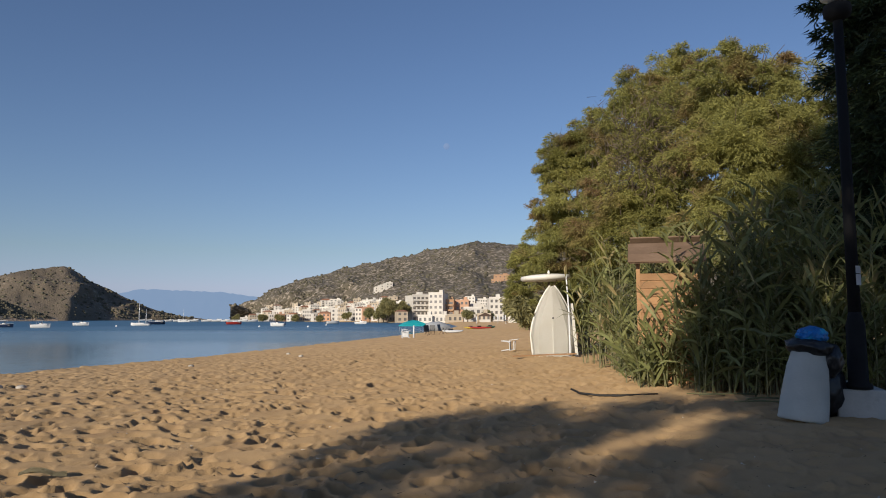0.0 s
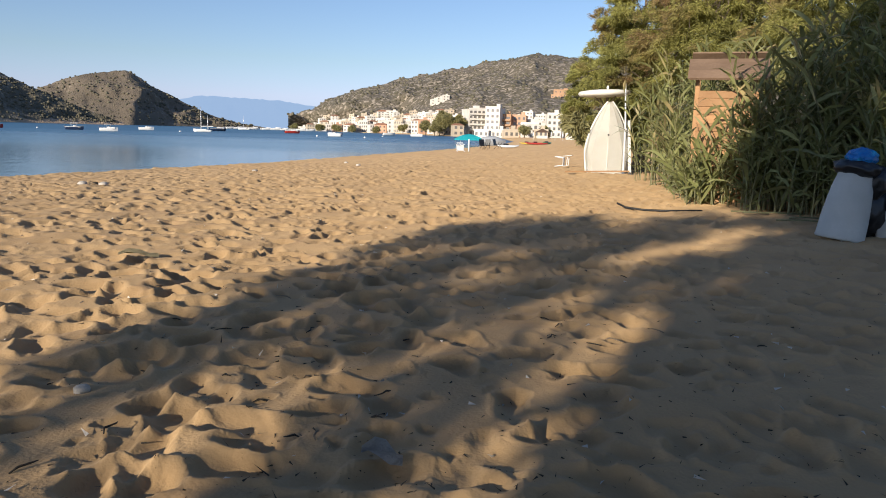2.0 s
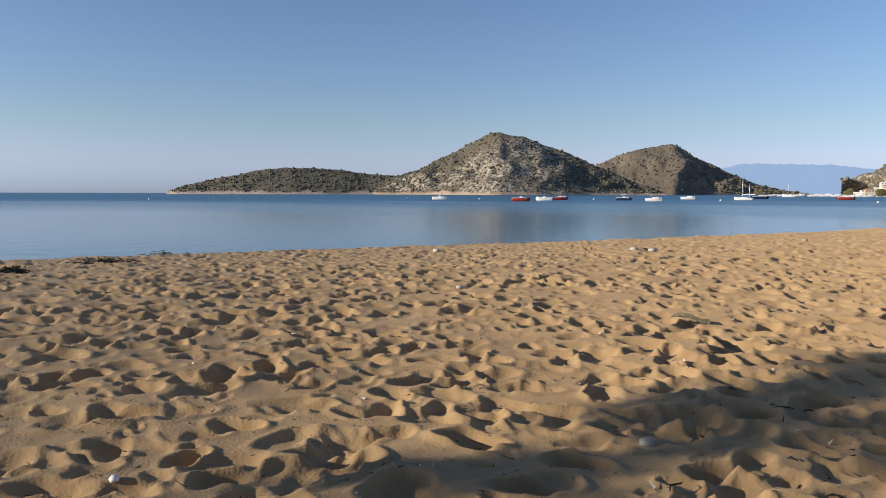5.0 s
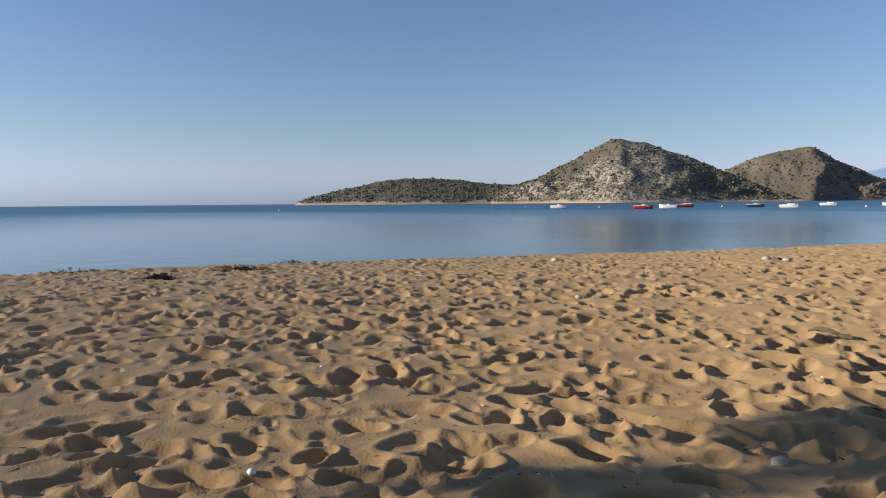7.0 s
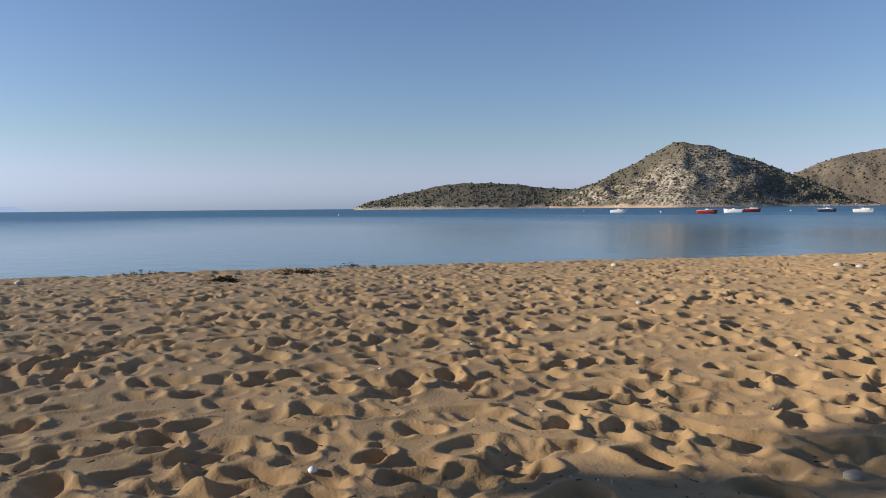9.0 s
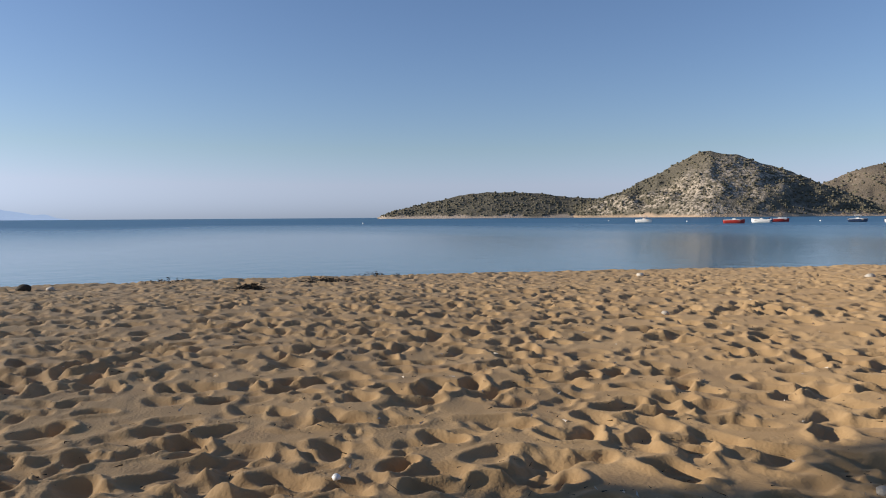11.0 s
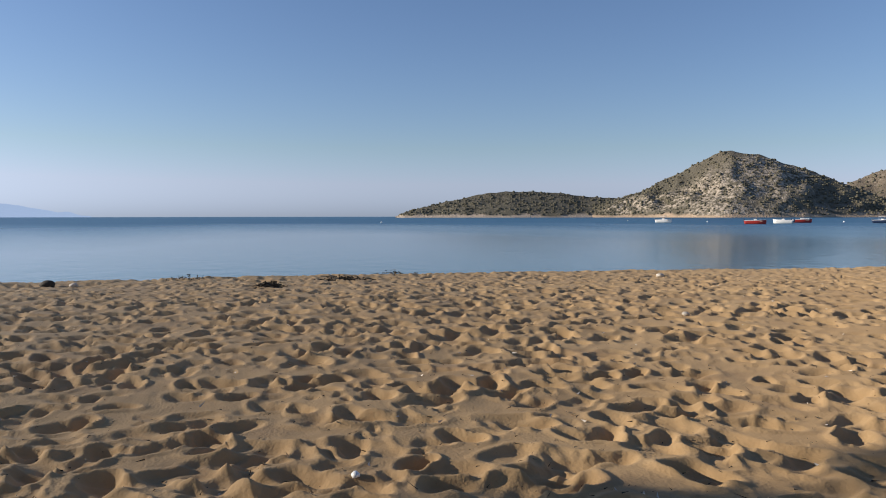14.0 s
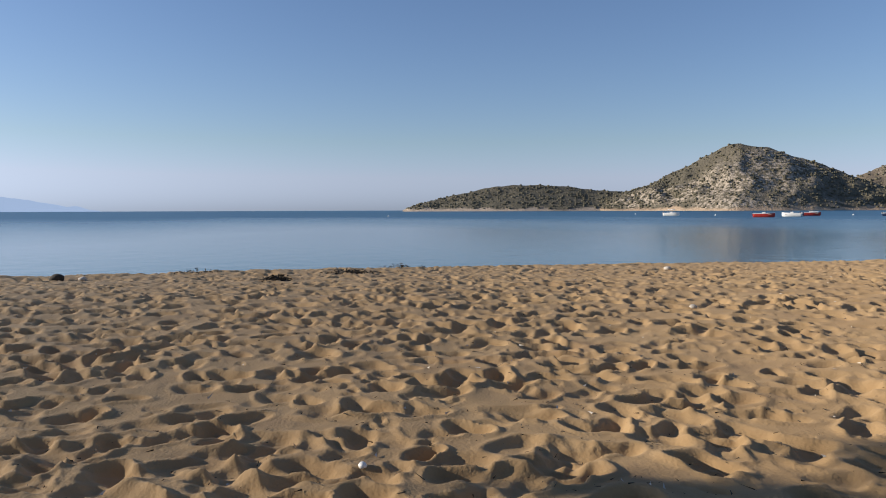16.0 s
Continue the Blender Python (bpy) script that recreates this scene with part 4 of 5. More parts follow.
rs = np.random.RandomState(77)
HOTEL = "white five-storey seaside hotel with rows of balconies"
house(flat(1.55, 425), 10.5, 12, 5, 4, RENDER_WHITE, HOTEL, 22, balconies=True, name="hotel", category="hotel")
house(flat(0.35, 418), 8.5, 14, 5, 3, RENDER_WHITE, HOTEL, -14, name="hotel", category="hotel", storey=3.2)
house(flat(-0.65, 424), 6.6, 12, 4, 2, RENDER_OCHRE, "brown apartment block with balconies beside the hotel", -8, balconies=True, name="apartment_block", category="apartment block")
house(flat(-1.75, 430), 8.0, 10, 4, 3, RENDER_PINK, "salmon apartment block on the seafront", -6, name="apartment_block", category="apartment block")
house(flat(-2.9, 440), 9.5, 10, 3, 4, RENDER_WHITE, "white apartment block with dark windows", 6, balconies=True, name="apartment_block", category="apartment block", storey=3.2)
house(flat(-4.5, 380), 7.5, 9, 4, 3, RENDER_WHITE, "white apartment block near the beach", 8, name="apartment_block", category="apartment block", storey=3.0)
house(flat(-5.7, 385), 8.5, 9, 4, 3, RENDER_WHITE, "white apartment block near the beach", -5, name="apartment_block", category="apartment block", storey=2.9)
house(flat(3.0, 400), 6, 8, 2, 2, RENDER_CREAM, "low cream house on the seafront", 10, "tiled")
for az, dist, w, fl, mat in ((-1.2, 330, 7, 1, RENDER_CREAM), (-2.6, 330, 8, 2, RENDER_WHITE), (-3.5, 320, 6, 1, RENDER_CREAM), (-0.1, 335, 6, 1, RENDER_WHITE), (1.2, 345, 7, 1, RENDER_WHITE)):
    house(flat(az, dist), w, 6, fl, 3, mat, "low seafront building with dark openings", rs.uniform(-15, 15), "flat", name="seafront_building", category="building")
for k, az in enumerate(np.linspace(15.3, 4.2, 17)):
    dist = 430 + 24 * (az - 3) + rs.uniform(-15, 15)
    fl = int(rs.choice([1, 2, 2, 3])) if az < 13 else 1 + k % 2
    house(flat(az + rs.uniform(-.15, .15), dist), rs.uniform(6, 10), 8, fl, int(rs.randint(2, 5)), (RENDER_WHITE, RENDER_CREAM, RENDER_WHITE, RENDER_WHITE, RENDER_PINK)[k % 5], "rendered house on the town's waterfront", rs.uniform(-25, 25), "tiled" if k % 4 == 1 else "flat", shutters=k % 3 == 0)
for k, (az, el) in enumerate(((12.2, .35), (11.3, .45), (10.6, .4), (9.9, .55), (9.2, .5), (8.5, .6), (7.8, .5), (7.1, .55), (6.5, .6), (5.9, .65), (5.2, .6), (4.5, .7), (9.0, .95), (8.3, 1.0), (6.6, 1.0), (5.9, 1.1), (5.2, 1.15), (4.5, 1.1), (3.9, .8), (-1.5, .9), (-2.4, 1.0), (-3.4, 1.05), (-4.3, 1.0), (-5.2, 1.1), (-6.0, 1.05), (-0.6, 0.85))):
    big = 8.0 <= az <= 9.3 and el > 0.9
    house(on_slope(az, el), rs.uniform(13, 18) if big else rs.uniform(8, 13), 9, 3 if big else int(rs.choice([2, 2, 3])), int(rs.randint(3, 5)), (RENDER_WHITE, RENDER_WHITE, RENDER_CREAM, RENDER_WHITE)[k % 4], "rendered house stepping up the hillside", rs.uniform(-25, 25), "tiled" if k % 5 == 2 else "flat", balconies=big)
for k in range(22):
    az = 14.2 - 0.62 * k if k < 17 else -1.0 - 1.1 * (k - 17)
    dist = 455 + 24 * (az - 3) + rs.uniform(5, 40) if k < 17 else 455 + rs.uniform(0, 30)
    house(flat(az + rs.uniform(-.2, .2), dist), rs.uniform(6, 10), 8, int(rs.choice([2, 3, 3])), int(rs.randint(2, 5)), (RENDER_WHITE, RENDER_CREAM, RENDER_WHITE)[k % 3], "rendered house behind the town's waterfront", rs.uniform(-30, 30), "tiled" if k % 6 == 1 else "flat", shutters=k % 2 == 0)
for k in range(34):
    az = 14.0 - 0.32 * k
    low = 0.25 + 0.02 * k + 0.22 * (k % 3)
    house(on_slope(az, low), rs.uniform(7, 12), 8, int(rs.choice([1, 2, 2, 3])), int(rs.randint(2, 4)), (RENDER_WHITE, RENDER_WHITE, RENDER_CREAM)[k % 3], "small rendered house packed into the hillside town", rs.uniform(-25, 25), "tiled" if k % 9 == 4 else "flat")
for k, az in enumerate((4.95, 4.5, 4.05)):
    house(on_slope(az, 2.15 + 0.16 * k), 8.6, 8, 2, 2, RENDER_WHITE, "white hillside villa with dark arched openings", 12, name="villa", category="villa", storey=3.2)
house(on_slope(-5.0, 3.0), 20, 10, 2, 4, RENDER_OCHRE, "ochre unfinished house high on the hillside", 5, name="hillside_house", storey=3.6)
house(on_slope(-4.5, 2.86), 11, 6, 1, 3, RENDER_OCHRE, "low ochre wall of an unfinished hillside house", -5, name="hillside_house", storey=3.6)


def far_tree(spot, r, h, seed):
    rs2 = np.random.RandomState(seed)
    lob = [(spot.x + rs2.uniform(-.6, .6) * r, spot.y + rs2.uniform(-.6, .6) * r, spot.z + h * rs2.uniform(.35, .85), r * rs2.uniform(.45, .65)) for _ in range(6)]
    tree("dark green tree among the town's houses", (spot.x, spot.y, spot.z - 0.2), lob, 14, 0.8, 0.3, TOWN_LEAF, seed, trunk=0.25, twigs=False, name="town_tree")


for k, (az, dist, r, h) in enumerate(((5.6, 425, 3.5, 8), (4.9, 420, 4, 10), (4.2, 415, 4.5, 12), (3.6, 412, 4.5, 12), (3.0, 425, 4, 13), (2.5, 440, 4, 14), (4.5, 440, 4.5, 14), (13.9, 660, 4, 5), (12.6, 630, 4, 5), (11.4, 610, 3.5, 5), (9.6, 560, 3.5, 5), (15.9, 740, 4, 6), (7.4, 520, 3, 6), (-2.2, 320, 2.5, 5), (-4.0, 330, 2.5, 5), (-6.2, 230, 3.2, 6), (-7.2, 180, 3.5, 6), (-6.9, 120, 3, 5), (-7.4, 80, 2.5, 4.5))):
    far_tree(flat(az, dist), r, h, 500 + k)


# ---------- boats in the bay ----------
def hull_mesh(L, B, H, bow=0.5, sheer=0.25):
    bm = bmesh.new()
    rings = []
    for k in range(13):
        q = k / 12
        wide = (1 - max(0, (q - bow) / (1 - bow)) ** 2.2) * (0.86 + 0.14 * min(1, q / 0.3))
        b = B / 2 * wide + 0.01
        up = sheer * q ** 2.2
        rings.append([bm.verts.new(v) for v in ((L * (q - .5), -b, H + up), (L * (q - .5), -b * 0.86, H * .35), (L * (q - .5) - 0.06 * L * q, -b * 0.25, -0.18), (L * (q - .5) - 0.06 * L * q, b * 0.25, -0.18), (L * (q - .5), b * 0.86, H * .35), (L * (q - .5), b, H + up))])
    for a, b in zip(rings, rings[1:]):
        for i in range(5):
            bm.faces.new((a[i], a[i + 1], b[i + 1], b[i]))
    bm.faces.new(rings[0])
    bmesh.ops.recalc_face_normals(bm, faces=bm.faces[:])
    return bm


def motorboat(az, dist, L, hull, label, heading=0.0, canopy=None, outboard=True, cabin_on=False):
    t = thing("motorboat", label, "boat", Matrix.Translation(polar(az, dist, SEA)) @ pose(0, 0, 0, 0, 0, az + heading), "boats moored in the bay")
    B, H = L * 0.36, L * 0.165
    part("hull", hull_mesh(L, B, H), hull, t, smooth=True)
    bm = bmesh.new()
    box(L * 0.8, B * 0.8, 0.06, -L * 0.06, 0, H * 0.72, bm=bm)
    part("deck", bm, DECK, t)
    part("gunwale", tube([(-L / 2, -B * .43, H + .02), (0, -B / 2, H + .08), (L * .3, -B * .4, H + .15), (L * .5, 0, H + .27), (L * .3, B * .4, H + .15), (0, B / 2, H + .08), (-L / 2, B * .43, H + .02)], 0.07, 6), HULL_WHITE, t)
    part("console", box(L * 0.14, B * 0.45, L * 0.13, 0.0, 0, H * 0.75, 0.04), HULL_WHITE, t)
    part("windscreen", box(0.05, B * 0.5, L * 0.07, L * 0.09, 0, H + L * 0.07, m=pose(0, 0, 0, 0, -8, 0)), GLASS_DARK, t)
    if cabin_on:
        part("cuddy", box(L * 0.3, B * 0.7, L * 0.09, L * 0.22, 0, H * 0.9, 0.08), HULL_WHITE, t)
    if canopy:
        c = part("canopy", box(L * 0.36, B * 0.85, 0.10, -L * 0.02, 0, H + L * 0.22, 0.04), canopy, t)
        for x in (-0.18, 0.14):
            for y in (-0.38, 0.38):
                part("canopy_post", tube([(L * x, B * y, H * .7), (L * x, B * y, H + L * .225)], 0.03, 5), ALU, t)
    if outboard:
        part("outboard_motor", box(0.35, 0.35, 0.75, -L * 0.53, 0, H * 0.5, 0.08), HULL_NAVY, t)
    return t


motorboat(45.65, 225, 4.9, HULL_WHITE, "white motorboat with a canopy moored in the bay", -22, HULL_WHITE)
motorboat(39.2, 190, 4.9, HULL_RED, "red open motorboat moored in the bay", -8)
motorboat(37.35, 205, 4.9, HULL_WHITE, "white open motorboat moored in the bay", 170)
motorboat(36.15, 230, 5.2, HULL_RED, "dark red motorboat moored in the bay", 5, cabin_on=True)
motorboat(31.2, 225, 4.6, HULL_NAVY, "dark blue motorboat with a white canopy", -14, HULL_WHITE)
motorboat(29.0, 205, 4.4, HULL_WHITE, "white motorboat with a grey canopy", -18, CANVAS_GREY, cabin_on=True)
motorboat(26.5, 275, 5.0, HULL_WHITE, "small pale motorboat moored far out", -16, cabin_on=True)
motorboat(21.5, 320, 6.5, HULL_NAVY, "dark motorboat with a pale cabin moored far out", 8, cabin_on=True)
motorboat(12.75, 215, 4.6, HULL_WHITE, "white motorboat moored off the town", 150, cabin_on=True)
motorboat(16.0, 300, 6.0, HULL_RED, "red fishing boat moored off the town", 10, cabin_on=True)
motorboat(8.5, 330, 6.0, HULL_WHITE, "white motorboat moored off the town", 20)
motorboat(6.3, 300, 5.0, HULL_WHITE, "white motorboat moored off the town", -20, cabin_on=True)


def yacht(az, dist, L, label, masts):
    t = thing("sailing_yacht", label, "yacht", Matrix.Translation(polar(az, dist, SEA)) @ pose(0, 0, 0, 0, 0, az + 165))
    part("hull", hull_mesh(L, L * 0.27, L * 0.10, 0.45, 0.4), HULL_WHITE, t, smooth=True)
    part("cabin", box(L * 0.4, L * 0.15, L * 0.06, 0, 0, L * 0.09, 0.08), HULL_WHITE, t)
    part("deck", box(L * 0.8, L * 0.2, 0.08, -L * 0.05, 0, L * 0.085), DECK, t)
    for x, h in masts:
        m = part("mast", tube([(L * x, 0, L * 0.08), (L * x, 0, h)], [0.10, 0.07], 8), ALU, t, smooth=True)
        part("boom", tube([(L * x, 0, 1.8), (L * x - L * 0.3, 0, 1.9)], 0.14, 8), HULL_WHITE, m)
        for s in (-1, 1):
            part("stay", tube([(L * x, 0, h), (L * x, s * L * 0.12, L * 0.1)], 0.025, 4), ALU, m)


yacht(22.6, 260, 6.2, "white two-masted sailing yacht at anchor", ((0.08, 8.4), (-0.28, 5.6)))
yacht(19.6, 560, 9.0, "white sailing yacht moored far off by the quay", ((0.05, 10.5),))


def quay():
    t = thing("quay", "long low pale stone quay reaching into the bay", "quay", kind="structure")
    for a0, a1, d in ((21.0, 18.6, 760), (18.4, 15.2, 720)):
        p, q = polar(a0, d), polar(a1, d)
        mid, way = (p + q) / 2, q - p
        o = part("quay_wall", box(way.length, 6, 2.2, bevel=0.1), CONCRETE, t)
        o.matrix_world = Matrix.Translation((mid.x, mid.y, SEA - 0.5)) @ Matrix.Rotation(math.atan2(way.y, way.x), 4, "Z")


quay()
for az, dist, L in ((20.6, 700, 8), (20.0, 690, 9), (18.9, 690, 10), (17.9, 670, 9), (17.2, 660, 10), (16.6, 655, 8), (15.3, 600, 9), (14.6, 590, 8)):
    motorboat(az, dist, L, HULL_WHITE, "white motorboat moored along the far quay", rs.uniform(-15, 15), cabin_on=True)
for az, dist in ((67.75, 225), (48.3, 300), (42.5, 240), (33.5, 250), (24.2, 230), (14.1, 200), (10.4, 190), (9.0, 240)):
    b = part("mooring_buoy", lathe([(0.05, -0.2), (0.28, -0.05), (0.32, 0.12), (0.2, 0.32), (0.06, 0.42)], 12), HULL_WHITE, smooth=True)
    b.matrix_world = Matrix.Translation(polar(az, dist, SEA))
    tagged(b, "small white mooring buoy floating in the bay", "buoy", "mooring buoys")


# ---------- things along the beach ----------
def plastic_chair(x, y, z, m, label):
    t = thing("plastic_chair", label, "chair", pose(x, y, z) @ m, "white plastic chairs")
    part("seat", box(0.44, 0.42, 0.03, 0, 0, 0.40, 0.012), WHITE_PLASTIC, t)
    bm = bmesh.new()
    for k in range(5):
        box(0.05, 0.025, 0.42, -0.17 + 0.085 * k, 0.22, 0.42, 0.008, bm=bm, m=pose(0, 0, 0, -8))
    box(0.46, 0.035, 0.09, 0, 0.22, 0.80, 0.012, bm=bm, m=pose(0, 0, 0, -8))
    part("backrest", bm, WHITE_PLASTIC, t)
    for sx in (-1, 1):
        for sy in (-1, 1):
            part("leg", tube([(sx * 0.20, sy * 0.19, 0.41), (sx * 0.26, sy * 0.25, 0.0)], [0.028, 0.022], 8), WHITE_PLASTIC, t)
        part("armrest", tube([(sx * 0.25, -0.22, 0.42), (sx * 0.26, -0.2, 0.62), (sx * 0.26, 0.1, 0.63), (sx * 0.23, 0.25, 0.66)], 0.02, 6), WHITE_PLASTIC, t)


plastic_chair(2.72, 28.0, 0.26, pose(0, 0, -0.04, 90, 0, 75) @ pose(0, 0, -0.4) @ Matrix.Scale(0.75, 4), "white plastic chair tipped over on the sand")
plastic_chair(-2.45, 50.0, 0.20, pose(0, 0, 0, 90, 0, 190) @ pose(0, 0, -0.4), "white plastic chair tipped over near the water")


def folding_chair(x, y, z, turn):
    t = thing("folding_chair", "dark folding beach chair standing on the sand", "chair", pose(x, y, z, 0, 0, turn), "dark folding chairs")
    part("seat", box(0.5, 0.45, 0.03, 0, 0, 0.38, 0.01), BAG_BLACK, t)
    part("backrest", box(0.5, 0.03, 0.6, 0, 0.25, 0.4, 0.01, m=pose(0, 0, 0, -15)), BAG_BLACK, t)
    for sx in (-1, 1):
        part("leg", tube([(sx * .25, -.25, 0), (sx * .25, .2, .62)], 0.014, 6), BLACK_IRON, t)
        part("leg", tube([(sx * .25, .3, 0), (sx * .25, -.22, .6)], 0.014, 6), BLACK_IRON, t)


def sand_at(az, dist):
    p = flat(az, dist)
    return p.x, p.y, p.z


folding_chair(*sand_at(0.95, 64), 30)
folding_chair(*sand_at(0.72, 66), -10)
folding_chair(*sand_at(-0.2, 65), 60)
post = part("white_post", tube([(0, 0, -0.2), (0, 0, 0.95)], 0.06, 10), WHITE_PLASTIC, smooth=True)
post.matrix_world = pose(*sand_at(2.14, 55))
tagged(post, "short white post standing in the sand", "post")


def beach_tent():
    t = thing("beach_gazebo", "turquoise canvas gazebo on four posts by the water", "gazebo", pose(*sand_at(2.15, 118), 0, 0, 20))
    bm = bmesh.new()
    rings = [[bm.verts.new((r * sx * 2.0, r * sy * 1.6, z)) for sx, sy in ((-1, -1), (0, -1), (1, -1), (1, 0), (1, 1), (0, 1), (-1, 1), (-1, 0))] for r, z in ((1.02, 0.62), (1.0, 0.80), (0.7, 1.2), (0.35, 1.5), (0.05, 1.62))]
    for a, b in zip(rings, rings[1:]):
        for i in range(8):
            bm.faces.new((a[i], a[(i + 1) % 8], b[(i + 1) % 8], b[i]))
    bm.faces.new(rings[-1])
    part("canopy", bm, CANVAS_TEAL, t, smooth=False)
    for sx in (-1, 1):
        for sy in (-1, 1):
            part("post", tube([(sx * 1.9, sy * 1.5, -0.1), (sx * 1.9, sy * 1.5, 0.85)], 0.03, 6), ALU, t)


beach_tent()


def covered_boat():
    t = thing("covered_boat", "small grey boat under a grey cover on the sand", "boat", pose(*sand_at(0.25, 92), 0, 0, 8))
    part("hull", hull_mesh(3.4, 1.4, 0.6, 0.5, 0.15), CANVAS_GREY, t, smooth=True)
    bm = bmesh.new()
    rings = [[bm.verts.new((x, y * 0.62 * s, 0.62 + z * s)) for y, z in ((-1, 0), (-.6, .38), (0, .52), (.6, .38), (1, 0))] for x, s in ((-1.5, .7), (-0.7, 1.1), (0.2, 1.2), (1.0, .75), (1.5, .2))]
    for a, b in zip(rings, rings[1:]):
        for i in range(4):
            bm.faces.new((a[i], a[i + 1], b[i + 1], b[i]))
    part("cover", bm, CANVAS_GREY, t, smooth=True)


covered_boat()


def kayak(spot, turn, mat, label, L=3.0):
    t = thing("kayak", label, "kayak", pose(*spot, 0, 0, turn) @ pose(0, 0, 0.16), "kayaks on the beach")
    bm = bmesh.new()
    rings = []
    for k in range(13):
        q = k / 12
        s = math.sin(math.pi * (0.03 + 0.94 * q)) ** 0.6
        rings.append([bm.verts.new((L * (q - .5), 0.36 * s * math.cos(a), 0.16 * s * math.sin(a) + 0.12 * (2 * q - 1) ** 4)) for a in (6.283 * i / 10 for i in range(10))])
    for a, b in zip(rings, rings[1:]):
        for i in range(10):
            bm.faces.new((a[i], a[(i + 1) % 10], b[(i + 1) % 10], b[i]))
    bm.faces.new(rings[0][::-1])
    bm.faces.new(rings[-1])
    part("hull", bm, mat, t, smooth=True)
    part("seat", box(0.5, 0.4, 0.16, -0.2, 0, 0.12, 0.04), BAG_BLACK, t)


kayak(sand_at(-0.95, 72), 5, WHITE_PLASTIC, "white kayak lying on the sand", 2.2)
kayak(sand_at(-3.2, 98), 10, HULL_RED, "red kayak lying on the sand", 3.2)
kayak(sand_at(-4.0, 102), 60, KAYAK_GREEN, "green kayak lying on the sand", 2.4)
kayak(sand_at(-2.5, 104), -25, KAYAK_YELLOW, "yellow kayak lying on the sand", 2.6)


def pavilion(az, dist, label, w=5.0):
    t = thing("beach_pavilion", label, "pavilion", pose(*sand_at(az, dist), 0, 0, az))
    part("roof", lathe([(w * 0.62, 2.2), (w * 0.60, 2.32), (0.15, 3.6), (0.02, 3.65)], 4, m=pose(0, 0, 0, 0, 0, 45)), SHUTTER, t)
    for sx in (-1, 1):
        for sy in (-1, 1):
            part("post", tube([(sx * w * .38, sy * w * .38, -.2), (sx * w * .38, sy * w * .38, 2.25)], 0.08, 8), WOOD_GREY, t)
    part("counter", box(w * 0.6, 0.5, 1.05, 0, -w * 0.3, 0, 0.03), RENDER_WHITE, t)


pavilion(-5.9, 235, "dark-roofed beach pavilion on wooden posts", 6.5)
pavilion(-3.6, 270, "dark-roofed beach pavilion on wooden posts", 6.5)
for k, (az, dist) in enumerate(((-4.6, 190), (-5.2, 180), (-5.0, 210), (-4.3, 230), (-2.9, 215))):
    t = thing("beach_parasol", "closed pale beach parasol standing in the sand", "parasol", pose(*sand_at(az, dist)), "beach parasols")
    part("pole", tube([(0, 0, -.2), (0, 0, 2.3)], 0.03, 6), ALU, t)
    part("canopy", lathe([(0.10, 0.9), (0.2, 1.1), (0.16, 1.8), (0.05, 2.35), (0.02, 2.4)], 10), WHITE_PLASTIC, t, smooth=True)


# ---------- litter on the sand ----------
def sand_height(x, y):
    hit, p, *_ = bpy.data.objects["ground"].ray_cast(Vector((x, y, 3)), Vector((0, 0, -1)))
    return p.z if hit else 0.0


def pebble(x, y, r, mat, label, name="pebble", flatness=0.6, seed=0):
    bm = bmesh.new()
    bmesh.ops.create_icosphere(bm, subdivisions=2, radius=r)
    for v in bm.verts:
        v.co *= 1 + 0.28 * noise.noise(v.co / r * 1.3 + Vector((x * 7, y * 5, seed)))
        v.co.z *= flatness
    o = part(name, bm, mat, smooth=True)
    o.matrix_world = pose(x, y, sand_height(x, y) + r * flatness * 0.45, 0, 0, x * 90)
    return tagged(o, label, "stone" if name == "pebble" else name.replace("_", " "), "litter and pebbles on the sand")


pebble(-1.84, 2.98, 0.038, STONE, "pale rounded pebble on trodden sand")
pebble(-6.36, 6.36, 0.05, STONE, "pale rounded pebble on trodden sand")
pebble(-3.15, 0.98, 0.020, WHITE_PLASTIC, "white scrap of plastic on trodden sand", "plastic_scrap", 0.8)
pebble(-8.6, 14.37, 0.10, STONE, "pale lump of stone near the shore")
pebble(-8.25, 14.56, 0.11, STONE, "pale lump of stone near the shore", seed=4)
pebble(-8.40, 14.50, 0.09, WEED, "dark clump of weed between stones", "weed_clump")
pebble(-12.6, 12.0, 0.09, STONE, "pale stone near the water's edge", seed=2)
pebble(-17.4, -0.7, 0.16, WEED, "dark clump of weed at the water's edge", "weed_clump")
pebble(-17.1, -0.2, 0.09, STONE, "grey stone at the water's edge", seed=5)
pebble(-7.5, 22.0, 0.09, STONE, "pale stone near the water's edge", seed=6)
pebble(-6.4, 30.5, 0.09, STONE, "pale stone near the water's edge", seed=7)
pebble(-5.0, 26.0, 0.09, STONE, "pale stone on the beach", seed=8)
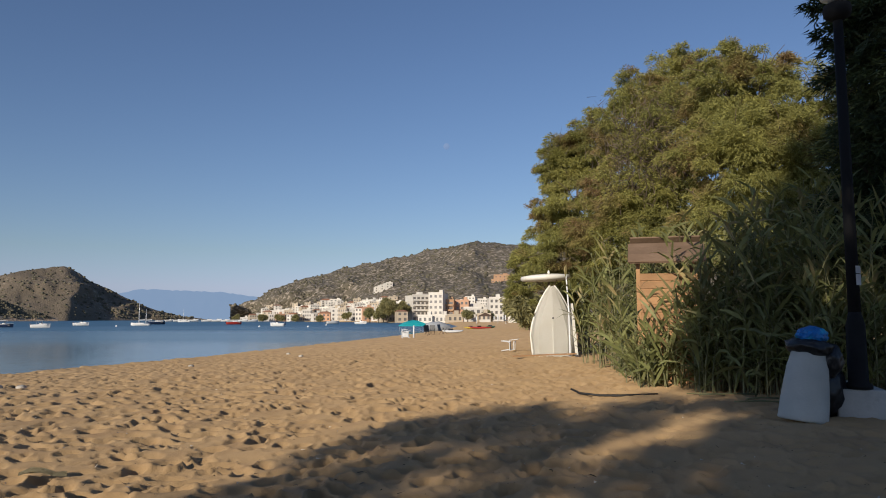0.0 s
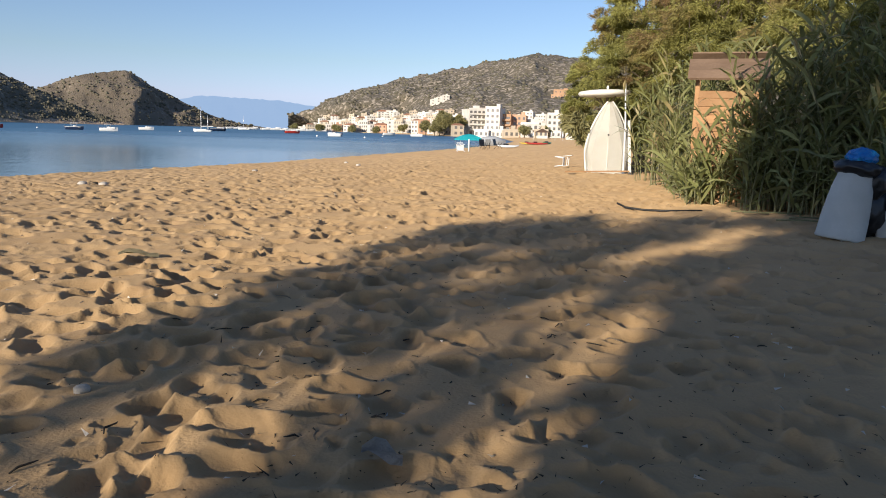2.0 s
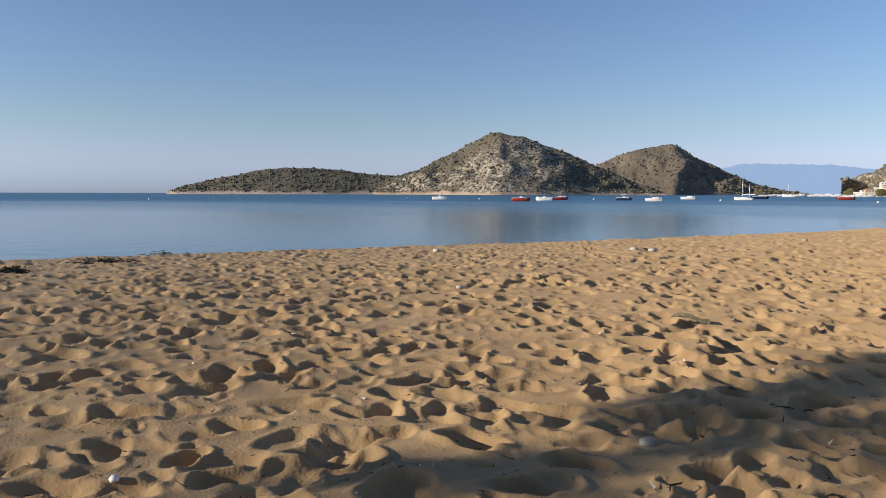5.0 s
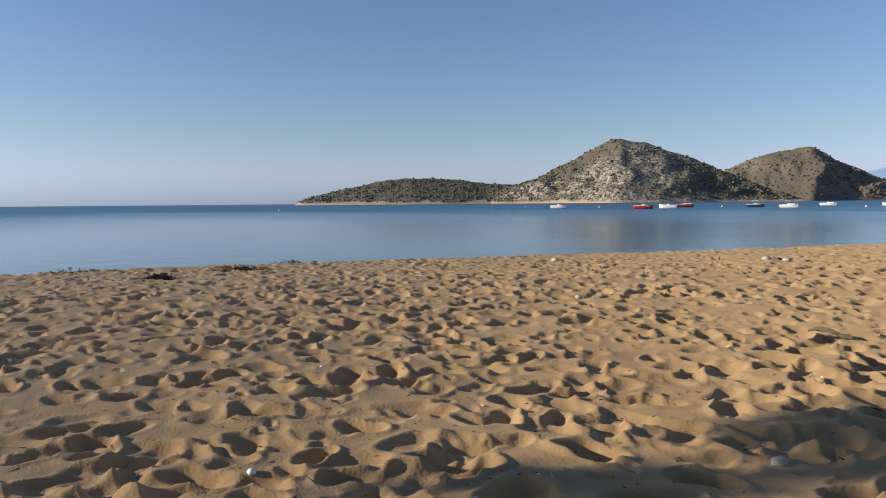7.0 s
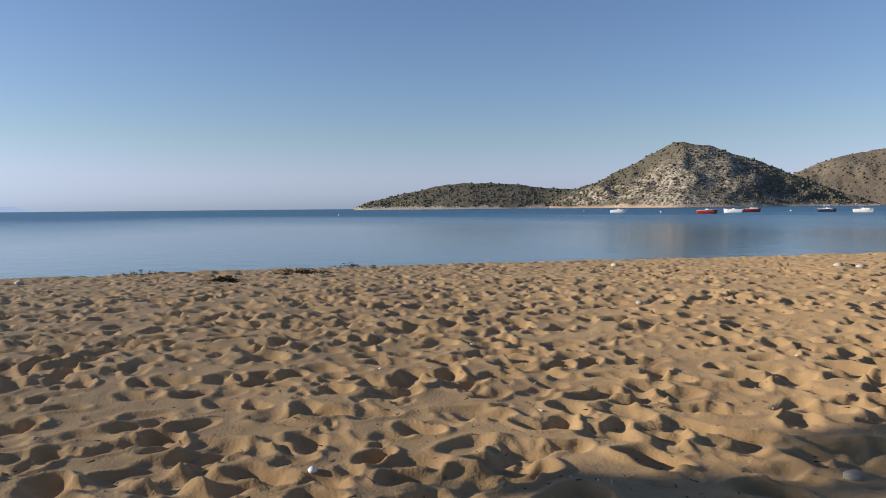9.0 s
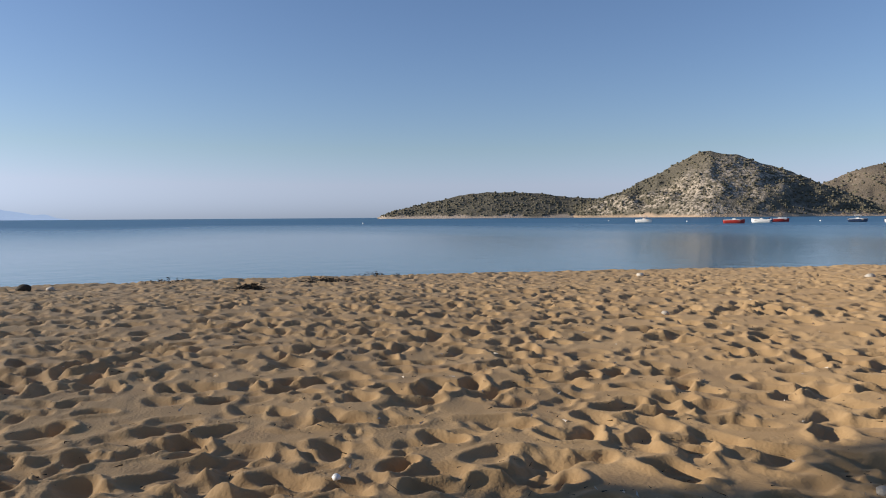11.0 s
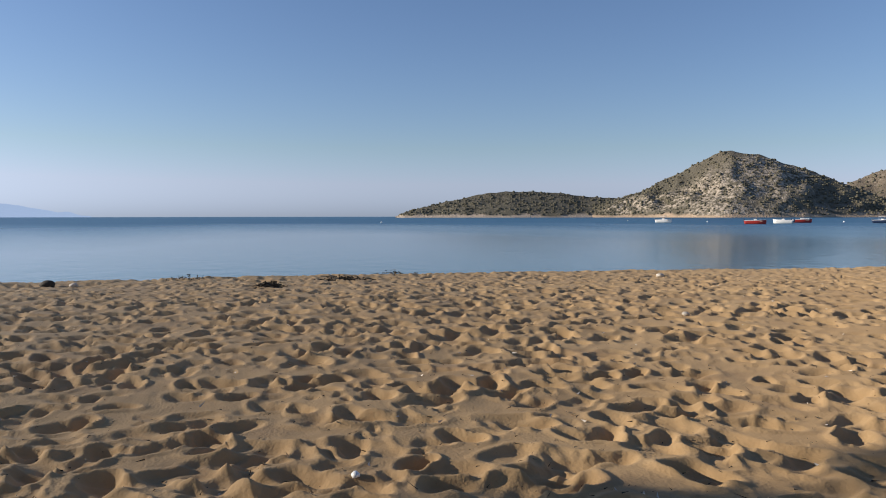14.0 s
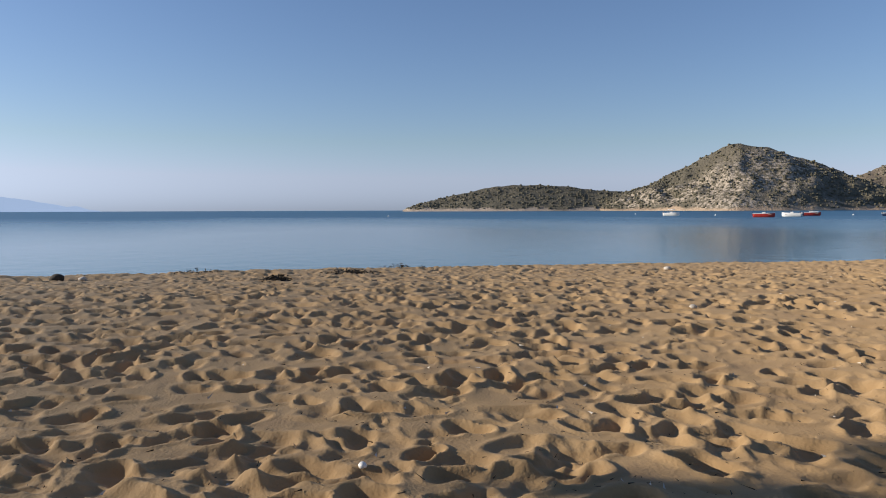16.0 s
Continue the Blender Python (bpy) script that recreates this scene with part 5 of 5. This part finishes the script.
for x, y, l, a in ((-3.19, 6.16, 0.34, 20), (-0.37, 2.43, 0.16, -10)):
    bm = bmesh.new()
    rows = [[bm.verts.new((l * (q - .5), w * s, 0.02 + 0.03 * math.sin(q * 5) * abs(s) + 0.012 * s)) for s in (-1, 0, 1)] for q, w in ((0, .004), (.25, .035), (.5, .045), (.75, .03), (1, .004))]
    for p, q in zip(rows, rows[1:]):
        for i in range(2):
            bm.faces.new((p[i], p[i + 1], q[i + 1], q[i]))
    bmesh.ops.solidify(bm, geom=bm.faces[:], thickness=0.006)
    o = part("dry_leaf", bm, material("bleached_leaf", (0.55, 0.47, 0.27), 0.8, (0.42, 0.35, 0.2), 8, 50, 0.2) if l > 0.2 else STONE, smooth=True)
    o.matrix_world = pose(x, y, max(sand_height(x, y), sand_height(x + 0.1, y), sand_height(x - 0.1, y)) + 0.012, 0, 0, a)
    tagged(o, "pale dry curled leaf on trodden sand", "leaf", "litter and pebbles on the sand")


def weed_bank(x, y, L, turn, label, n=600):
    rs2 = np.random.RandomState(int(L * 100))
    u = rs2.normal(size=(n, 3)) * np.array([L * 0.24, 0.16, 0.028])
    u[:, 2] = np.abs(u[:, 2]) * np.exp(-(u[:, 0] / L / 0.4) ** 2) * 1.6
    v, f = slivers(u, rs2.normal(size=(n, 3)) * np.array([1, 1, 0.3]), 0.12, 0.03, rs2)
    o = new("seaweed_bank", mesh_of("seaweed_bank", v, f, WEED))
    o.matrix_world = pose(x, y, sand_height(x, y) + 0.02, 0, 0, turn)
    tagged(o, label, "seaweed", kind="stuff")


weed_bank(-15.9, 5.4, 1.4, 76, "bank of dark dry seaweed at the water's edge")
for k in range(0, 9, 3):
    y = -2.5 + 1.6 * k
    x = float(np.interp(y, SHORE[1:8, 1], SHORE[1:8, 0])) + 0.35 + 0.2 * math.sin(3 * k)
    weed_bank(x, y, 0.8 + 0.07 * ((5 * k) % 9), 84 - 2 * k, "thin line of dark dry seaweed at the water's edge", 55)
weed_bank(-14.0, 3.2, 0.6, 60, "small heap of dark dry seaweed")


def crumbs():
    """Twigs, straw and weed crumbs strewn over the sand."""
    rs2 = np.random.RandomState(91)
    n = 5200
    r = 2.2 + 15 * rs2.rand(n) ** 1.6
    az = np.radians(rs2.uniform(-35, 98, n))
    x, y = -np.sin(az) * r, np.cos(az) * r
    z = np.array([sand_height(a, b) for a, b in zip(x, y)]) + 0.006
    d = rs2.normal(size=(n, 3)) * np.array([1, 1, 0.25])
    size = rs2.lognormal(-4.0, 0.55, n)
    v, f = slivers(np.stack([x, y, z], -1), d, size, np.clip(size * 0.25, 0.003, 0.008), rs2, 0.0)
    tagged(new("beach_litter", mesh_of("beach_litter", v, f, WEED)), "dark twigs and weed crumbs strewn over the sand", "litter", kind="stuff")
    n = 420
    r = 2.4 + 14 * rs2.rand(n) ** 1.3
    az = np.radians(rs2.uniform(-35, 98, n))
    x, y = -np.sin(az) * r, np.cos(az) * r
    z = np.array([sand_height(a, b) for a, b in zip(x, y)]) + 0.006
    v, f = slivers(np.stack([x, y, z], -1), rs2.normal(size=(n, 3)) * np.array([1, 1, 0.2]), rs2.uniform(0.02, 0.05, n), 0.016, rs2, 0.0)
    tagged(new("shell_bits", mesh_of("shell_bits", v, f, STONE)), "pale shell bits strewn over the sand", "shells", kind="stuff")


crumbs()


for k in range(34):
    a = rs.uniform(-24, 42)
    d = rs.uniform(2.6, 6.5)
    p = polar(a, d)
    l = rs.uniform(0.04, 0.13)
    o = part("twig", tube([(-l / 2, 0, 0), (-l / 6, rs.uniform(-.02, .02), 0.008), (l / 5, rs.uniform(-.02, .02), 0.012), (l / 2, 0, 0.004)], [0.003, 0.005, 0.004, 0.002], 5), WOOD_GREY if k % 3 == 0 else WEED, smooth=True)
    o.matrix_world = pose(p.x, p.y, sand_height(p.x, p.y) + 0.006, 0, 0, rs.uniform(0, 360))
    tagged(o, "thin dry twig lying on the sand", "twig", "twigs on the sand")

# ---------- the moon, pale in the morning sky ----------
bm = bmesh.new()
bmesh.ops.create_icosphere(bm, subdivisions=3, radius=20)
moon_mat = material("pale_moon", (0.02, 0.02, 0.02), 1.0, (0.02, 0.02, 0.02), 0.05, 0.1, 0)
moon_mat.node_tree.nodes["Principled BSDF"].inputs["Emission Color"].default_value = (0.20, 0.29, 0.46, 1)
moon_mat.node_tree.nodes["Principled BSDF"].inputs["Emission Strength"].default_value = 1.0
moon = part("backdrop_moon", bm, moon_mat, smooth=True)
moon.matrix_world = Matrix.Translation(polar(-0.55, 4400, 4400 * math.tan(radians(13.79))))
tagged(moon, "pale day moon in the blue sky", "moon", kind="structure")
